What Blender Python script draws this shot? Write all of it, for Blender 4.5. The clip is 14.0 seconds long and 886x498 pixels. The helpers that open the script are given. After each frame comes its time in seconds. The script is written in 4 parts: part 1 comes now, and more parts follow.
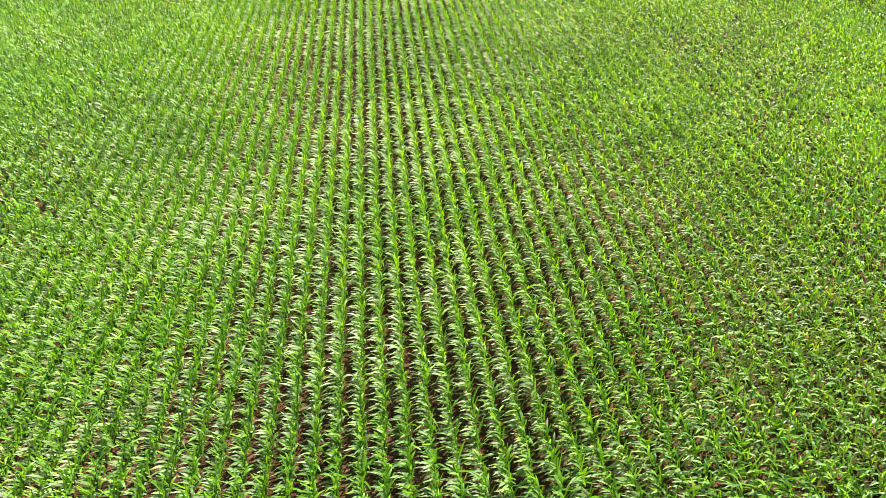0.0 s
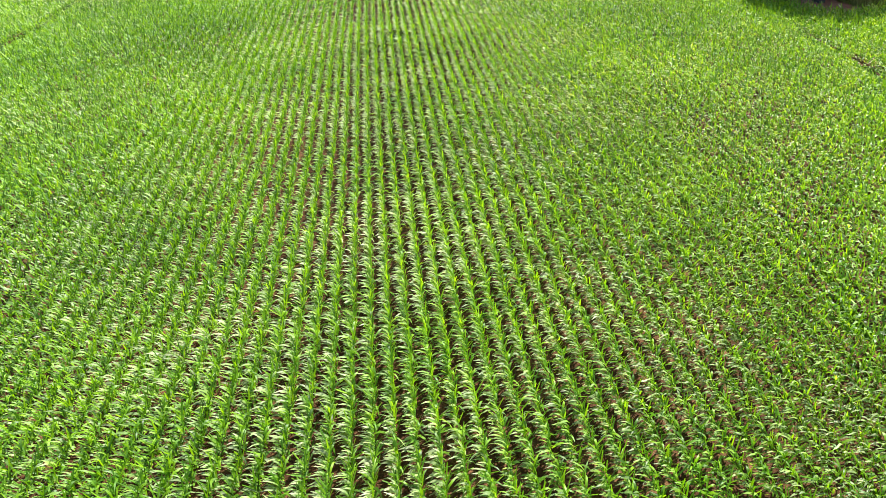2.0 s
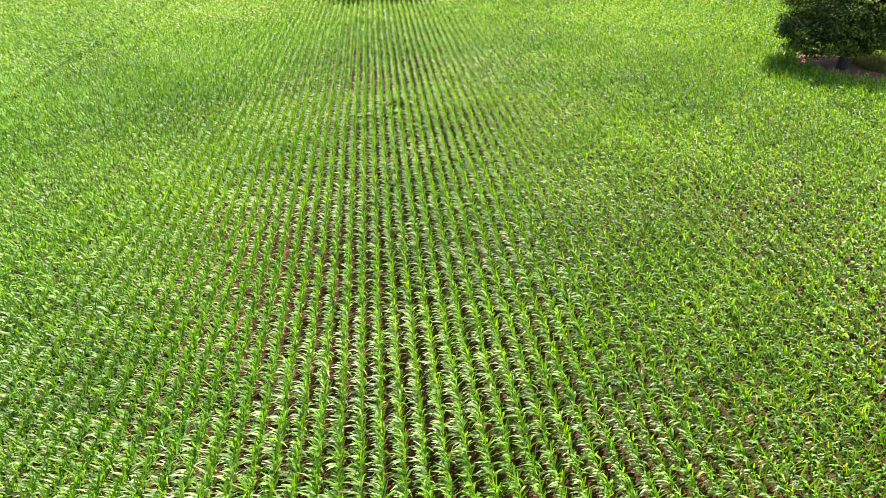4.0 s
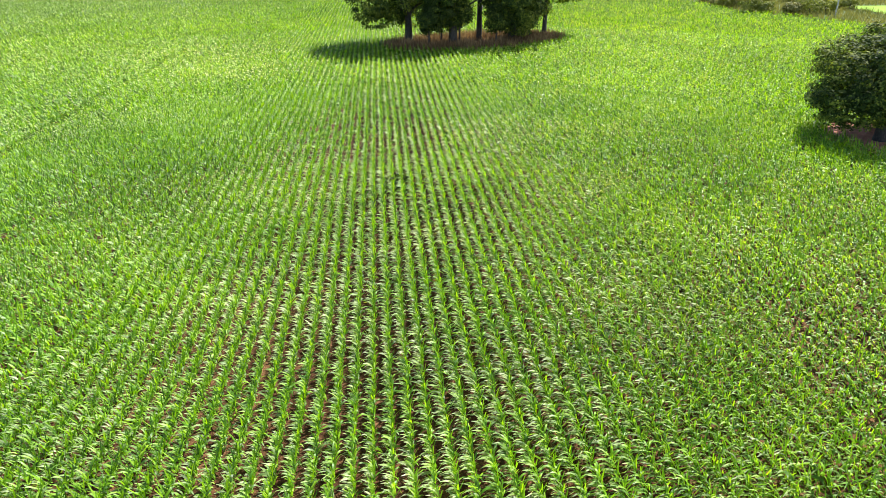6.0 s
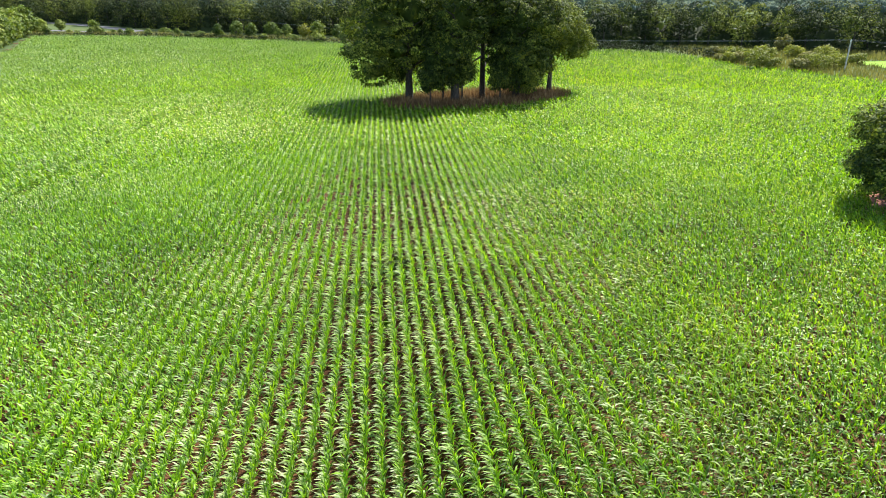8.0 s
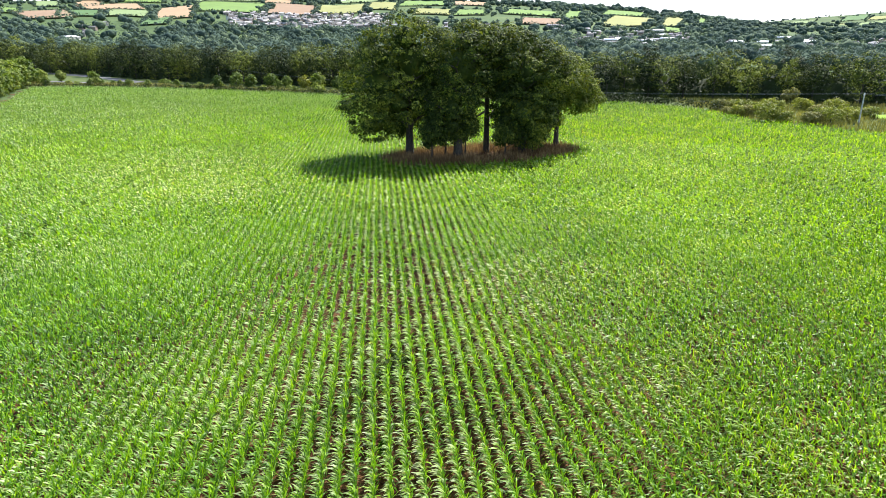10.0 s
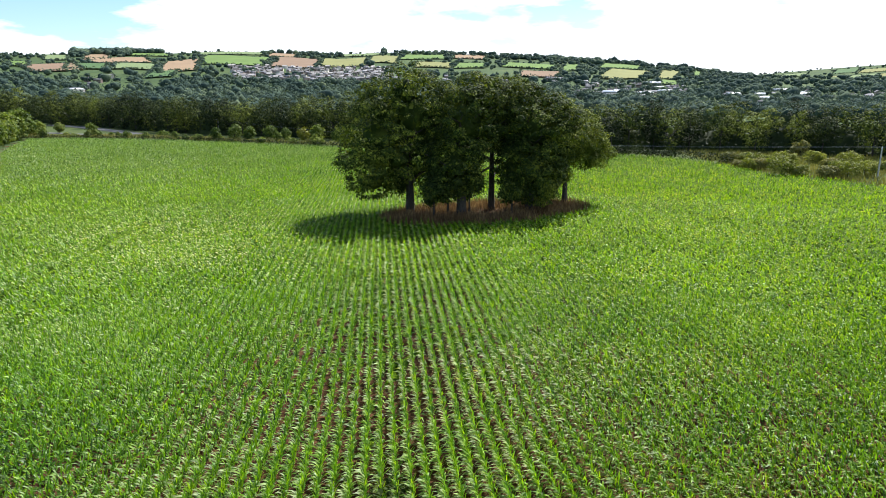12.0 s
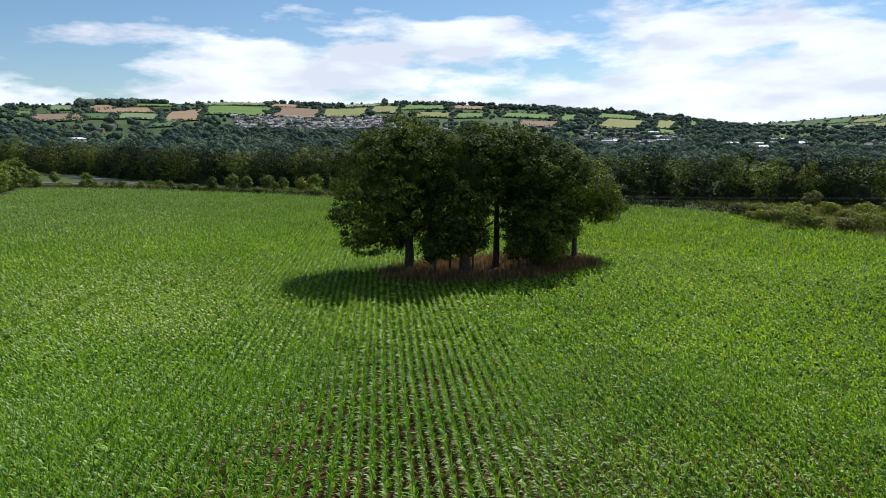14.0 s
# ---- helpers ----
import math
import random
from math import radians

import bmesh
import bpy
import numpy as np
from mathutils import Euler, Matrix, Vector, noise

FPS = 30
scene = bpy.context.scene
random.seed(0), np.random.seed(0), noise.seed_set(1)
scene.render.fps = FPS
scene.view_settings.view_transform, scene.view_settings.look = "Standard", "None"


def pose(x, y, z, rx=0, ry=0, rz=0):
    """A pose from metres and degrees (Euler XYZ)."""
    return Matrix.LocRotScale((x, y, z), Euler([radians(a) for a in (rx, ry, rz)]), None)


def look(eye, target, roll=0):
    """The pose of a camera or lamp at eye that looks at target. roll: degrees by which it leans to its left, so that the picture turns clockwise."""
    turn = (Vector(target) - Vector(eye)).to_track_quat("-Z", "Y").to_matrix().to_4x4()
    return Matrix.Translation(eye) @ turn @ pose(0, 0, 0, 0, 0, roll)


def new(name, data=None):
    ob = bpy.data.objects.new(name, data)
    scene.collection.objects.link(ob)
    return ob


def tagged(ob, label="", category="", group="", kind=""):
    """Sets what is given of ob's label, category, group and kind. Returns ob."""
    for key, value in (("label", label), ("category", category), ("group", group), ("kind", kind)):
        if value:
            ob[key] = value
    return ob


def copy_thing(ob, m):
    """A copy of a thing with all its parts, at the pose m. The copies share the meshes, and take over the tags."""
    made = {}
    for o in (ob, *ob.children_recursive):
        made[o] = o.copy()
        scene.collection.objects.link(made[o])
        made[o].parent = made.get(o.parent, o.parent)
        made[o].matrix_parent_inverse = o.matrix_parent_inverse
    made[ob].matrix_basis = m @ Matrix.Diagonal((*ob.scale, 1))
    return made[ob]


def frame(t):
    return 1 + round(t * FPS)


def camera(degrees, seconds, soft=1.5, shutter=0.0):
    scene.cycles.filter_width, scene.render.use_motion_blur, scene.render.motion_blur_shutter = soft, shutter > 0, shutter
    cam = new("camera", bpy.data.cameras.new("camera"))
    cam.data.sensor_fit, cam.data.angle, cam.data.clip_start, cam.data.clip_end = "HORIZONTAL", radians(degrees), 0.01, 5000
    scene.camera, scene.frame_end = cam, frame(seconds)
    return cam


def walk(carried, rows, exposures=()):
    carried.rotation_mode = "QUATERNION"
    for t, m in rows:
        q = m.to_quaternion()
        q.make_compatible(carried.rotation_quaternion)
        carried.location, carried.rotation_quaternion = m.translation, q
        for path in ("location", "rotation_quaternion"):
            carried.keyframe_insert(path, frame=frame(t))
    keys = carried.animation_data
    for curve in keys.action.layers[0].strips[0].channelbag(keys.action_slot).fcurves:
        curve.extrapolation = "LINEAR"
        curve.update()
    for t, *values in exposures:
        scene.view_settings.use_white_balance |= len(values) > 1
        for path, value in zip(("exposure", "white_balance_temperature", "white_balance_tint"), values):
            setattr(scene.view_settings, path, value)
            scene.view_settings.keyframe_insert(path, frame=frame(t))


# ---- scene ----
cam = camera(70.4, 14.0, soft=0.55)
PATH = [
    (0, (0.566, -38.347, 18.403), (0.599, -36.806, 17.129), -1.0),
    (0.5, (0.562, -37.078, 18.434), (0.596, -35.514, 17.188), -1.0),
    (1, (0.549, -35.768, 18.474), (0.585, -34.182, 17.257), -1.0),
    (1.5, (0.513, -34.404, 18.515), (0.551, -32.797, 17.326), -1.1),
    (2, (0.501, -32.972, 18.555), (0.541, -31.344, 17.395), -1.1),
    (2.5, (0.517, -31.458, 18.587), (0.558, -29.81, 17.454), -1.1),
    (3, (0.512, -29.868, 18.602), (0.555, -28.2, 17.499), -1.1),
    (3.2, (0.505, -29.229, 18.605), (0.548, -27.553, 17.515), -1.1),
    (5.3, (0.325, -22.666, 18.713), (0.367, -20.912, 17.753), -0.7),
    (5.5, (0.3, -22.007, 18.718), (0.342, -20.246, 17.771), -0.6),
    (6, (0.223, -20.28, 18.729), (0.268, -18.501, 17.816), -0.5),
    (6.5, (0.165, -18.524, 18.749), (0.211, -16.729, 17.869), -0.5),
    (7, (0.133, -16.779, 18.773), (0.18, -14.968, 17.926), -0.5),
    (7.5, (0.097, -15.015, 18.803), (0.145, -13.189, 17.99), -0.5),
    (8, (0.047, -13.234, 18.822), (0.096, -11.392, 18.044), -0.5),
    (8.2, (0.026, -12.517, 18.827), (0.076, -10.669, 18.063), -0.5),
    (10.3, (-0.183, -4.901, 18.967), (-0.13, -3.0, 18.347), -0.4),
    (10.5, (-0.201, -4.177, 18.975), (-0.148, -2.271, 18.37), -0.4),
    (11, (-0.248, -2.365, 19.011), (-0.195, -0.449, 18.442), -0.4),
    (11.5, (-0.284, -0.539, 19.05), (-0.23, 1.388, 18.518), -0.4),
    (12, (-0.307, 1.276, 19.075), (-0.252, 3.213, 18.579), -0.4),
    (12.5, (-0.33, 3.09, 19.099), (-0.274, 5.035, 18.639), -0.3),
    (13, (-0.363, 4.865, 19.123), (-0.307, 6.819, 18.699), -0.4),
    (13.5, (-0.383, 6.588, 19.143), (-0.327, 8.549, 18.757), -0.4),
    (14, (-0.385, 8.282, 19.156), (-0.327, 10.25, 18.807), -0.4),
]
EXPOSURES = [(0, 1.54, 6250, 9), (3, 1.42, 6250, 9), (6, 1.42, 6250, 9), (8, 1.40, 6250, 9), (10.5, 1.32, 6200, 9), (12, 0.80, 6150, 9), (14, 0.04, 6050, 8)]
walk(cam, [(t, look(eye, target, roll)) for t, eye, target, roll in PATH], EXPOSURES)

# ---------------------------------------------------------------- light
SUN_TO = Vector((0.46, 0.74, 1.0)).normalized()      # direction to the sun
SUN_EL = math.asin(SUN_TO.z)
SUN_AZ = math.atan2(SUN_TO.x, SUN_TO.y)              # clockwise from +y

world = bpy.data.worlds.new("sky_world")
scene.world = world
world.use_nodes = True
wn, wl = world.node_tree.nodes, world.node_tree.links
wn.clear()
w_out = wn.new("ShaderNodeOutputWorld")
w_bg = wn.new("ShaderNodeBackground")
w_sky = wn.new("ShaderNodeTexSky")
w_sky.sky_type, w_sky.sun_disc = "NISHITA", False
w_sky.sun_elevation, w_sky.sun_rotation = SUN_EL, SUN_AZ
w_sky.air_density, w_sky.dust_density, w_sky.ozone_density = 1.0, 0.2, 2.0
w_co = wn.new("ShaderNodeTexCoord")
w_sep = wn.new("ShaderNodeSeparateXYZ")
wl.new(w_co.outputs["Generated"], w_sep.inputs[0])


def w_math(op, a, b):
    n = wn.new("ShaderNodeMath")
    n.operation = op
    for i, v in enumerate((a, b)):
        if isinstance(v, (int, float)):
            n.inputs[i].default_value = v
        else:
            wl.new(v, n.inputs[i])
    return n.outputs[0]


# heaped clouds, wider than they are high
w_com = wn.new("ShaderNodeMapping")
w_com.inputs["Scale"].default_value = (1.0, 1.0, 3.6)
w_com.inputs["Location"].default_value = (0.35, 0.0, 0.1)
wl.new(w_co.outputs["Generated"], w_com.inputs[0])
w_noise = wn.new("ShaderNodeTexNoise")
w_noise.inputs["Scale"].default_value = 4.6
w_noise.inputs["Detail"].default_value = 9
w_noise.inputs["Roughness"].default_value = 0.55
wl.new(w_com.outputs[0], w_noise.inputs["Vector"])
w_ramp = wn.new("ShaderNodeValToRGB")
w_ramp.color_ramp.elements[0].position, w_ramp.color_ramp.elements[1].position = 0.47, 0.57
# a bank of cloud stands along the horizon, and the cover thins out overhead
w_bank = w_math("MAXIMUM", w_math("MULTIPLY", w_math("SUBTRACT", 0.13, w_sep.outputs[2]), 1.25), -0.10)
w_cover = w_math("ADD", w_math("ADD", w_noise.outputs["Fac"], w_math("MULTIPLY", w_sep.outputs[0], 0.16)), w_bank)
wl.new(w_cover, w_ramp.inputs[0])
w_cloud = wn.new("ShaderNodeMixRGB")
w_grey = wn.new("ShaderNodeTexNoise")
w_grey.inputs["Scale"].default_value, w_grey.inputs["Detail"].default_value = 7.5, 6
wl.new(w_com.outputs[0], w_grey.inputs["Vector"])
w_shade = wn.new("ShaderNodeValToRGB")
w_shade.color_ramp.elements[0].position, w_shade.color_ramp.elements[1].position = 0.40, 0.62
w_shade.color_ramp.elements[0].color, w_shade.color_ramp.elements[1].color = (0.98, 0.99, 1.0, 1), (0.72, 0.73, 0.79, 1)
wl.new(w_grey.outputs["Fac"], w_shade.inputs[0])
w_white = wn.new("ShaderNodeMixRGB")
w_white.blend_type = "MULTIPLY"
w_white.inputs[0].default_value, w_white.inputs[1].default_value = 1.0, (25.5, 25.4, 25.6, 1)
wl.new(w_shade.outputs[0], w_white.inputs[2])
wl.new(w_white.outputs[0], w_cloud.inputs[2])
wl.new(w_math("MULTIPLY", w_ramp.outputs[0], 0.9), w_cloud.inputs[0])
w_tint = wn.new("ShaderNodeMixRGB")
w_tint.blend_type = "MULTIPLY"
w_tint.inputs[0].default_value, w_tint.inputs[2].default_value = 1.0, (1.85, 2.02, 2.16, 1)
wl.new(w_sky.outputs[0], w_tint.inputs[1])
wl.new(w_tint.outputs[0], w_cloud.inputs[1])
wl.new(w_cloud.outputs[0], w_bg.inputs[0])
w_bg.inputs[1].default_value = 0.043
wl.new(w_bg.outputs[0], w_out.inputs[0])

sun = new("sun", bpy.data.lights.new("sun", "SUN"))
sun.data.energy, sun.data.angle, sun.data.color = 5.0, radians(0.6), (1.0, 0.95, 0.86)
sun.matrix_world = look(SUN_TO * 100, (0, 0, 0))


# ---------------------------------------------------------------- materials
def material(name):
    m = bpy.data.materials.new(name)
    m.use_nodes = True
    return m, m.node_tree.nodes, m.node_tree.links, m.node_tree.nodes["Principled BSDF"]


def ramp(nodes, stops):
    r = nodes.new("ShaderNodeValToRGB")
    e = r.color_ramp.elements
    while len(e) < len(stops):
        e.new(0.5)
    for el, (p, c) in zip(e, stops):
        el.position, el.color = p, (*c, 1)
    return r


def leaf_material(name, dark, mid, light, rough=0.45, thin=0.35, thin_tint=(1.3, 1.5, 0.5), spec=0.5, patch=0.02, per_object=0.0, pale=None, drift=1.3, vary=0.55):
    """Leaves that differ one by one and drift in patches, with light passing through them."""
    m, n, l, p = material(name)
    geo = n.new("ShaderNodeNewGeometry")
    tex = n.new("ShaderNodeTexNoise")
    tex.inputs["Scale"].default_value, tex.inputs["Detail"].default_value = patch, 4
    l.new(geo.outputs["Position"], tex.inputs["Vector"])
    mix = n.new("ShaderNodeMath")
    mix.operation = "MULTIPLY_ADD"
    mix.inputs[1].default_value = vary
    l.new(geo.outputs["Random Per Island"], mix.inputs[0])
    sub = n.new("ShaderNodeMath")
    sub.operation = "MULTIPLY_ADD"
    sub.inputs[1].default_value, sub.inputs[2].default_value = drift, 0.505 - drift * 0.5 - vary * 0.5
    l.new(tex.outputs["Fac"], sub.inputs[0])
    l.new(sub.outputs[0], mix.inputs[2])
    last = mix
    if per_object:
        info = n.new("ShaderNodeObjectInfo")
        add = n.new("ShaderNodeMath")
        add.operation = "MULTIPLY_ADD"
        add.inputs[1].default_value = per_object
        l.new(info.outputs["Random"], add.inputs[0])
        l.new(mix.outputs[0], add.inputs[2])
        off = n.new("ShaderNodeMath")
        off.operation = "SUBTRACT"
        off.inputs[1].default_value = per_object * 0.5
        l.new(add.outputs[0], off.inputs[0])
        last = off
    r = ramp(n, ((0.0, dark), (0.5, mid), (1.0, light)))
    l.new(last.outputs[0], r.inputs[0])
    if pale:
        # pale sheen put into the colour, in noise patches, by each blade's own share
        big = n.new("ShaderNodeTexNoise")
        big.inputs["Scale"].default_value, big.inputs["Detail"].default_value = 0.045, 5
        turn = n.new("ShaderNodeMapping")
        turn.inputs["Scale"].default_value = (-1, 1, 1)
        l.new(geo.outputs["Position"], turn.inputs[0])
        l.new(turn.outputs[0], big.inputs["Vector"])
        lift = n.new("ShaderNodeMath")
        lift.operation = "MULTIPLY_ADD"
        lift.inputs[1].default_value, lift.inputs[2].default_value = 2.0, -0.3
        l.new(big.outputs["Fac"], lift.inputs[0])
        shown = n.new("ShaderNodeAttribute")
        shown.attribute_name = "shift"
        any_blade = n.new("ShaderNodeMath")
        any_blade.inputs[1].default_value = 0.02
        l.new(shown.outputs["Fac"], any_blade.inputs[0])
        less = n.new("ShaderNodeMath")
        less.operation = "MULTIPLY"
        less.use_clamp = True
        l.new(lift.outputs[0], less.inputs[0])
        l.new(any_blade.outputs[0], less.inputs[1])
        over = n.new("ShaderNodeMixRGB")
        over.inputs[2].default_value = (*pale, 1)
        l.new(less.outputs[0], over.inputs[0])
        l.new(r.outputs[0], over.inputs[1])
        r = over
    l.new(r.outputs[0], p.inputs["Base Color"])
    p.inputs["Roughness"].default_value = rough
    p.inputs["Specular IOR Level"].default_value = spec
    tr = n.new("ShaderNodeBsdfTranslucent")
    tint = n.new("ShaderNodeMixRGB")
    tint.blend_type = "MULTIPLY"
    tint.inputs[0].default_value = 1
    tint.inputs[2].default_value = (*thin_tint, 1)
    l.new(r.outputs[0], tint.inputs[1])
    l.new(tint.outputs[0], tr.inputs["Color"])
    sh = n.new("ShaderNodeMixShader")
    sh.inputs[0].default_value = thin
    l.new(p.outputs[0], sh.inputs[1])
    l.new(tr.outputs[0], sh.inputs[2])
    l.new(sh.outputs[0], n["Material Output"].inputs["Surface"])
    return m


def earth_material(name, stops, scale, bump=0.3, rough=0.95, fine=14.0, spec=0.15):
    """Ground of mixed colour at two scales with fine relief."""
    m, n, l, p = material(name)
    geo = n.new("ShaderNodeNewGeometry")
    a = n.new("ShaderNodeTexNoise")
    a.inputs["Scale"].default_value, a.inputs["Detail"].default_value = scale, 8
    a.inputs["Roughness"].default_value = 0.65
    b = n.new("ShaderNodeTexNoise")
    b.inputs["Scale"].default_value, b.inputs["Detail"].default_value = scale * fine, 5
    l.new(geo.outputs["Position"], a.inputs["Vector"])
    l.new(geo.outputs["Position"], b.inputs["Vector"])
    mix = n.new("ShaderNodeMath")
    mix.operation = "MULTIPLY_ADD"
    mix.inputs[1].default_value = 0.45
    sub = n.new("ShaderNodeMath")
    sub.operation = "MULTIPLY_ADD"
    sub.inputs[1].default_value, sub.inputs[2].default_value = 1.0, -0.22
    l.new(a.outputs["Fac"], sub.inputs[0])
    l.new(b.outputs["Fac"], mix.inputs[0])
    l.new(sub.outputs[0], mix.inputs[2])
    r = ramp(n, stops)
    l.new(mix.outputs[0], r.inputs[0])
    l.new(r.outputs[0], p.inputs["Base Color"])
    p.inputs["Roughness"].default_value = rough
    p.inputs["Specular IOR Level"].default_value = spec
    bp = n.new("ShaderNodeBump")
    bp.inputs["Strength"].default_value, bp.inputs["Distance"].default_value = bump, 0.1
    l.new(b.outputs["Fac"], bp.inputs["Height"])
    l.new(bp.outputs[0], p.inputs["Normal"])
    return m


# pale holds the sun's sheen on the blades as a colour
M_MAIZE = leaf_material("maize_leaf", (0.012, 0.048, 0.001), (0.096, 0.240, 0.001), (0.28, 0.47, 0.002), rough=0.46, thin=0.42, thin_tint=(1.75, 1.55, 0.12), spec=0.36, patch=0.05, pale=(0.57, 0.58, 0.35), drift=0.65, vary=0.8)
# far copy of the maize leaf, the distant grey sheen put into its colour
M_FARSHEEN = leaf_material("maize_leaf_far_sheen", (0.018, 0.050, 0.006), (0.080, 0.175, 0.016), (0.22, 0.35, 0.045), rough=0.5, thin=0.28, thin_tint=(1.4, 1.4, 0.4), spec=0.34, patch=0.05, pale=(0.42, 0.44, 0.30), drift=0.75, vary=0.8)
M_OAK = leaf_material("oak_leaf", (0.014, 0.025, 0.008), (0.052, 0.076, 0.014), (0.29, 0.315, 0.045), rough=0.72, thin=0.24, thin_tint=(1.3, 1.35, 0.4), spec=0.14, patch=0.3, per_object=0.15)
# lit copy of the oak leaf, sunlight put into the colour
M_OAKLIT = leaf_material("sunlit_oak_leaf", (0.028, 0.042, 0.010), (0.105, 0.135, 0.022), (0.36, 0.37, 0.06), rough=0.7, thin=0.3, thin_tint=(1.3, 1.35, 0.4), spec=0.14, patch=0.3)
M_WOOD = leaf_material("wood_leaf", (0.010, 0.018, 0.009), (0.036, 0.053, 0.015), (0.24, 0.265, 0.042), rough=0.75, thin=0.14, thin_tint=(1.2, 1.3, 0.5), spec=0.15, patch=0.06, per_object=0.55)
# nearly black leaf, the shade at the wood's foot put into its colour
M_UNDER = leaf_material("shade_dark_leaf", (0.010, 0.018, 0.007), (0.026, 0.038, 0.013), (0.060, 0.078, 0.022), rough=0.7, thin=0.12, spec=0.15, patch=0.15)
M_SCRUB = leaf_material("scrub_leaf", (0.07, 0.088, 0.016), (0.18, 0.19, 0.036), (0.34, 0.32, 0.06), rough=0.65, thin=0.3, spec=0.2, patch=0.3, per_object=0.3)
M_HEDGE = leaf_material("hedge_leaf", (0.036, 0.062, 0.012), (0.105, 0.145, 0.025), (0.25, 0.27, 0.05), rough=0.65, thin=0.28, spec=0.2, patch=0.15, per_object=0.4)
M_GOLD = leaf_material("yellow_leaf", (0.10, 0.12, 0.012), (0.20, 0.20, 0.02), (0.32, 0.28, 0.03), rough=0.55, thin=0.3, spec=0.3, patch=0.3)
# blue-grey tint in the colour stands in for the haze of distance
M_FARTREE = leaf_material("hazy_far_leaf", (0.036, 0.060, 0.052), (0.066, 0.100, 0.080), (0.17, 0.21, 0.11), rough=0.9, thin=0.2, thin_tint=(1, 1, 0.8), spec=0.05, patch=0.02)
M_DRY = leaf_material("dry_grass", (0.07, 0.042, 0.020), (0.17, 0.105, 0.048), (0.46, 0.33, 0.15), rough=0.7, thin=0.3, thin_tint=(1.1, 1.0, 0.8), spec=0.2, patch=0.4)
M_ROUGH = leaf_material("rough_grass", (0.07, 0.090, 0.020), (0.175, 0.175, 0.045), (0.32, 0.28, 0.09), rough=0.7, thin=0.35, thin_tint=(1.1, 1.1, 0.7), spec=0.2, patch=0.12)
# these dark greens carry the shade between the maize rows
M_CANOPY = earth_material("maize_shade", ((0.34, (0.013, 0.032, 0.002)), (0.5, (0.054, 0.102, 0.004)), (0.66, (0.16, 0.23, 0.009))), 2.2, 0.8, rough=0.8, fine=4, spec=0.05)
M_SOIL = earth_material("red_soil", ((0.15, (0.016, 0.007, 0.003)), (0.5, (0.066, 0.030, 0.012)), (0.85, (0.26, 0.135, 0.06))), 1.1, 0.9)
M_BARE = earth_material("bare_red_earth", ((0.15, (0.13, 0.050, 0.032)), (0.5, (0.27, 0.112, 0.072)), (0.85, (0.42, 0.20, 0.135))), 0.6, 0.6)
M_GROUND = earth_material("pasture", ((0.2, (0.035, 0.060, 0.020)), (0.5, (0.060, 0.095, 0.030)), (0.85, (0.11, 0.14, 0.045))), 0.012, 0.3, fine=20)
M_VERGE = earth_material("verge_grass", ((0.2, (0.035, 0.058, 0.016)), (0.5, (0.064, 0.090, 0.024)), (0.85, (0.13, 0.135, 0.045))), 0.15, 0.5)
M_ROAD = earth_material("asphalt", ((0.2, (0.10, 0.10, 0.105)), (0.8, (0.19, 0.185, 0.18))), 0.4, 0.2)


def bark_material():
    m, n, l, p = material("oak_bark")
    co = n.new("ShaderNodeTexCoord")
    mp = n.new("ShaderNodeMapping")
    mp.inputs["Scale"].default_value = (5, 5, 0.9)
    t = n.new("ShaderNodeTexNoise")
    t.inputs["Scale"].default_value, t.inputs["Detail"].default_value = 2.5, 6
    l.new(co.outputs["Object"], mp.inputs[0])
    l.new(mp.outputs[0], t.inputs["Vector"])
    r = ramp(n, ((0.3, (0.022, 0.018, 0.014)), (0.6, (0.060, 0.050, 0.038)), (0.8, (0.11, 0.095, 0.075))))
    l.new(t.outputs["Fac"], r.inputs[0])
    l.new(r.outputs[0], p.inputs["Base Color"])
    p.inputs["Roughness"].default_value = 0.9
    bp = n.new("ShaderNodeBump")
    bp.inputs["Strength"].default_value, bp.inputs["Distance"].default_value = 0.8, 0.06
    l.new(t.outputs["Fac"], bp.inputs["Height"])
    l.new(bp.outputs[0], p.inputs["Normal"])
    return m


M_BARK = bark_material()


def plain_material(name, colour, rough=0.7, metal=0.0, spread=0.25, scale=3.0, per_object=0.0, per_piece=False):
    m, n, l, p = material(name)
    geo = n.new("ShaderNodeNewGeometry")
    t = n.new("ShaderNodeTexNoise")
    t.inputs["Scale"].default_value, t.inputs["Detail"].default_value = scale, 5
    l.new(geo.outputs["Position"], t.inputs["Vector"])
    lo, hi = [c * (1 - spread) for c in colour], [min(1, c * (1 + spread)) for c in colour]
    r = ramp(n, ((0.3, lo), (0.7, hi)))
    if per_object:
        info = n.new("ShaderNodeObjectInfo")
        a = n.new("ShaderNodeMath")
        a.operation = "MULTIPLY_ADD"
        a.inputs[1].default_value = per_object
        l.new((geo.outputs["Random Per Island"] if per_piece else info.outputs["Random"]), a.inputs[0])
        b = n.new("ShaderNodeMath")
        b.operation = "MULTIPLY_ADD"
        b.inputs[1].default_value, b.inputs[2].default_value = 1 - per_object, 0
        l.new(t.outputs["Fac"], b.inputs[0])
        l.new(b.outputs[0], a.inputs[2])
        l.new(a.outputs[0], r.inputs[0])
    else:
        l.new(t.outputs["Fac"], r.inputs[0])
    l.new(r.outputs[0], p.inputs["Base Color"])
    p.inputs["Roughness"].default_value, p.inputs["Metallic"].default_value = rough, metal
    return m


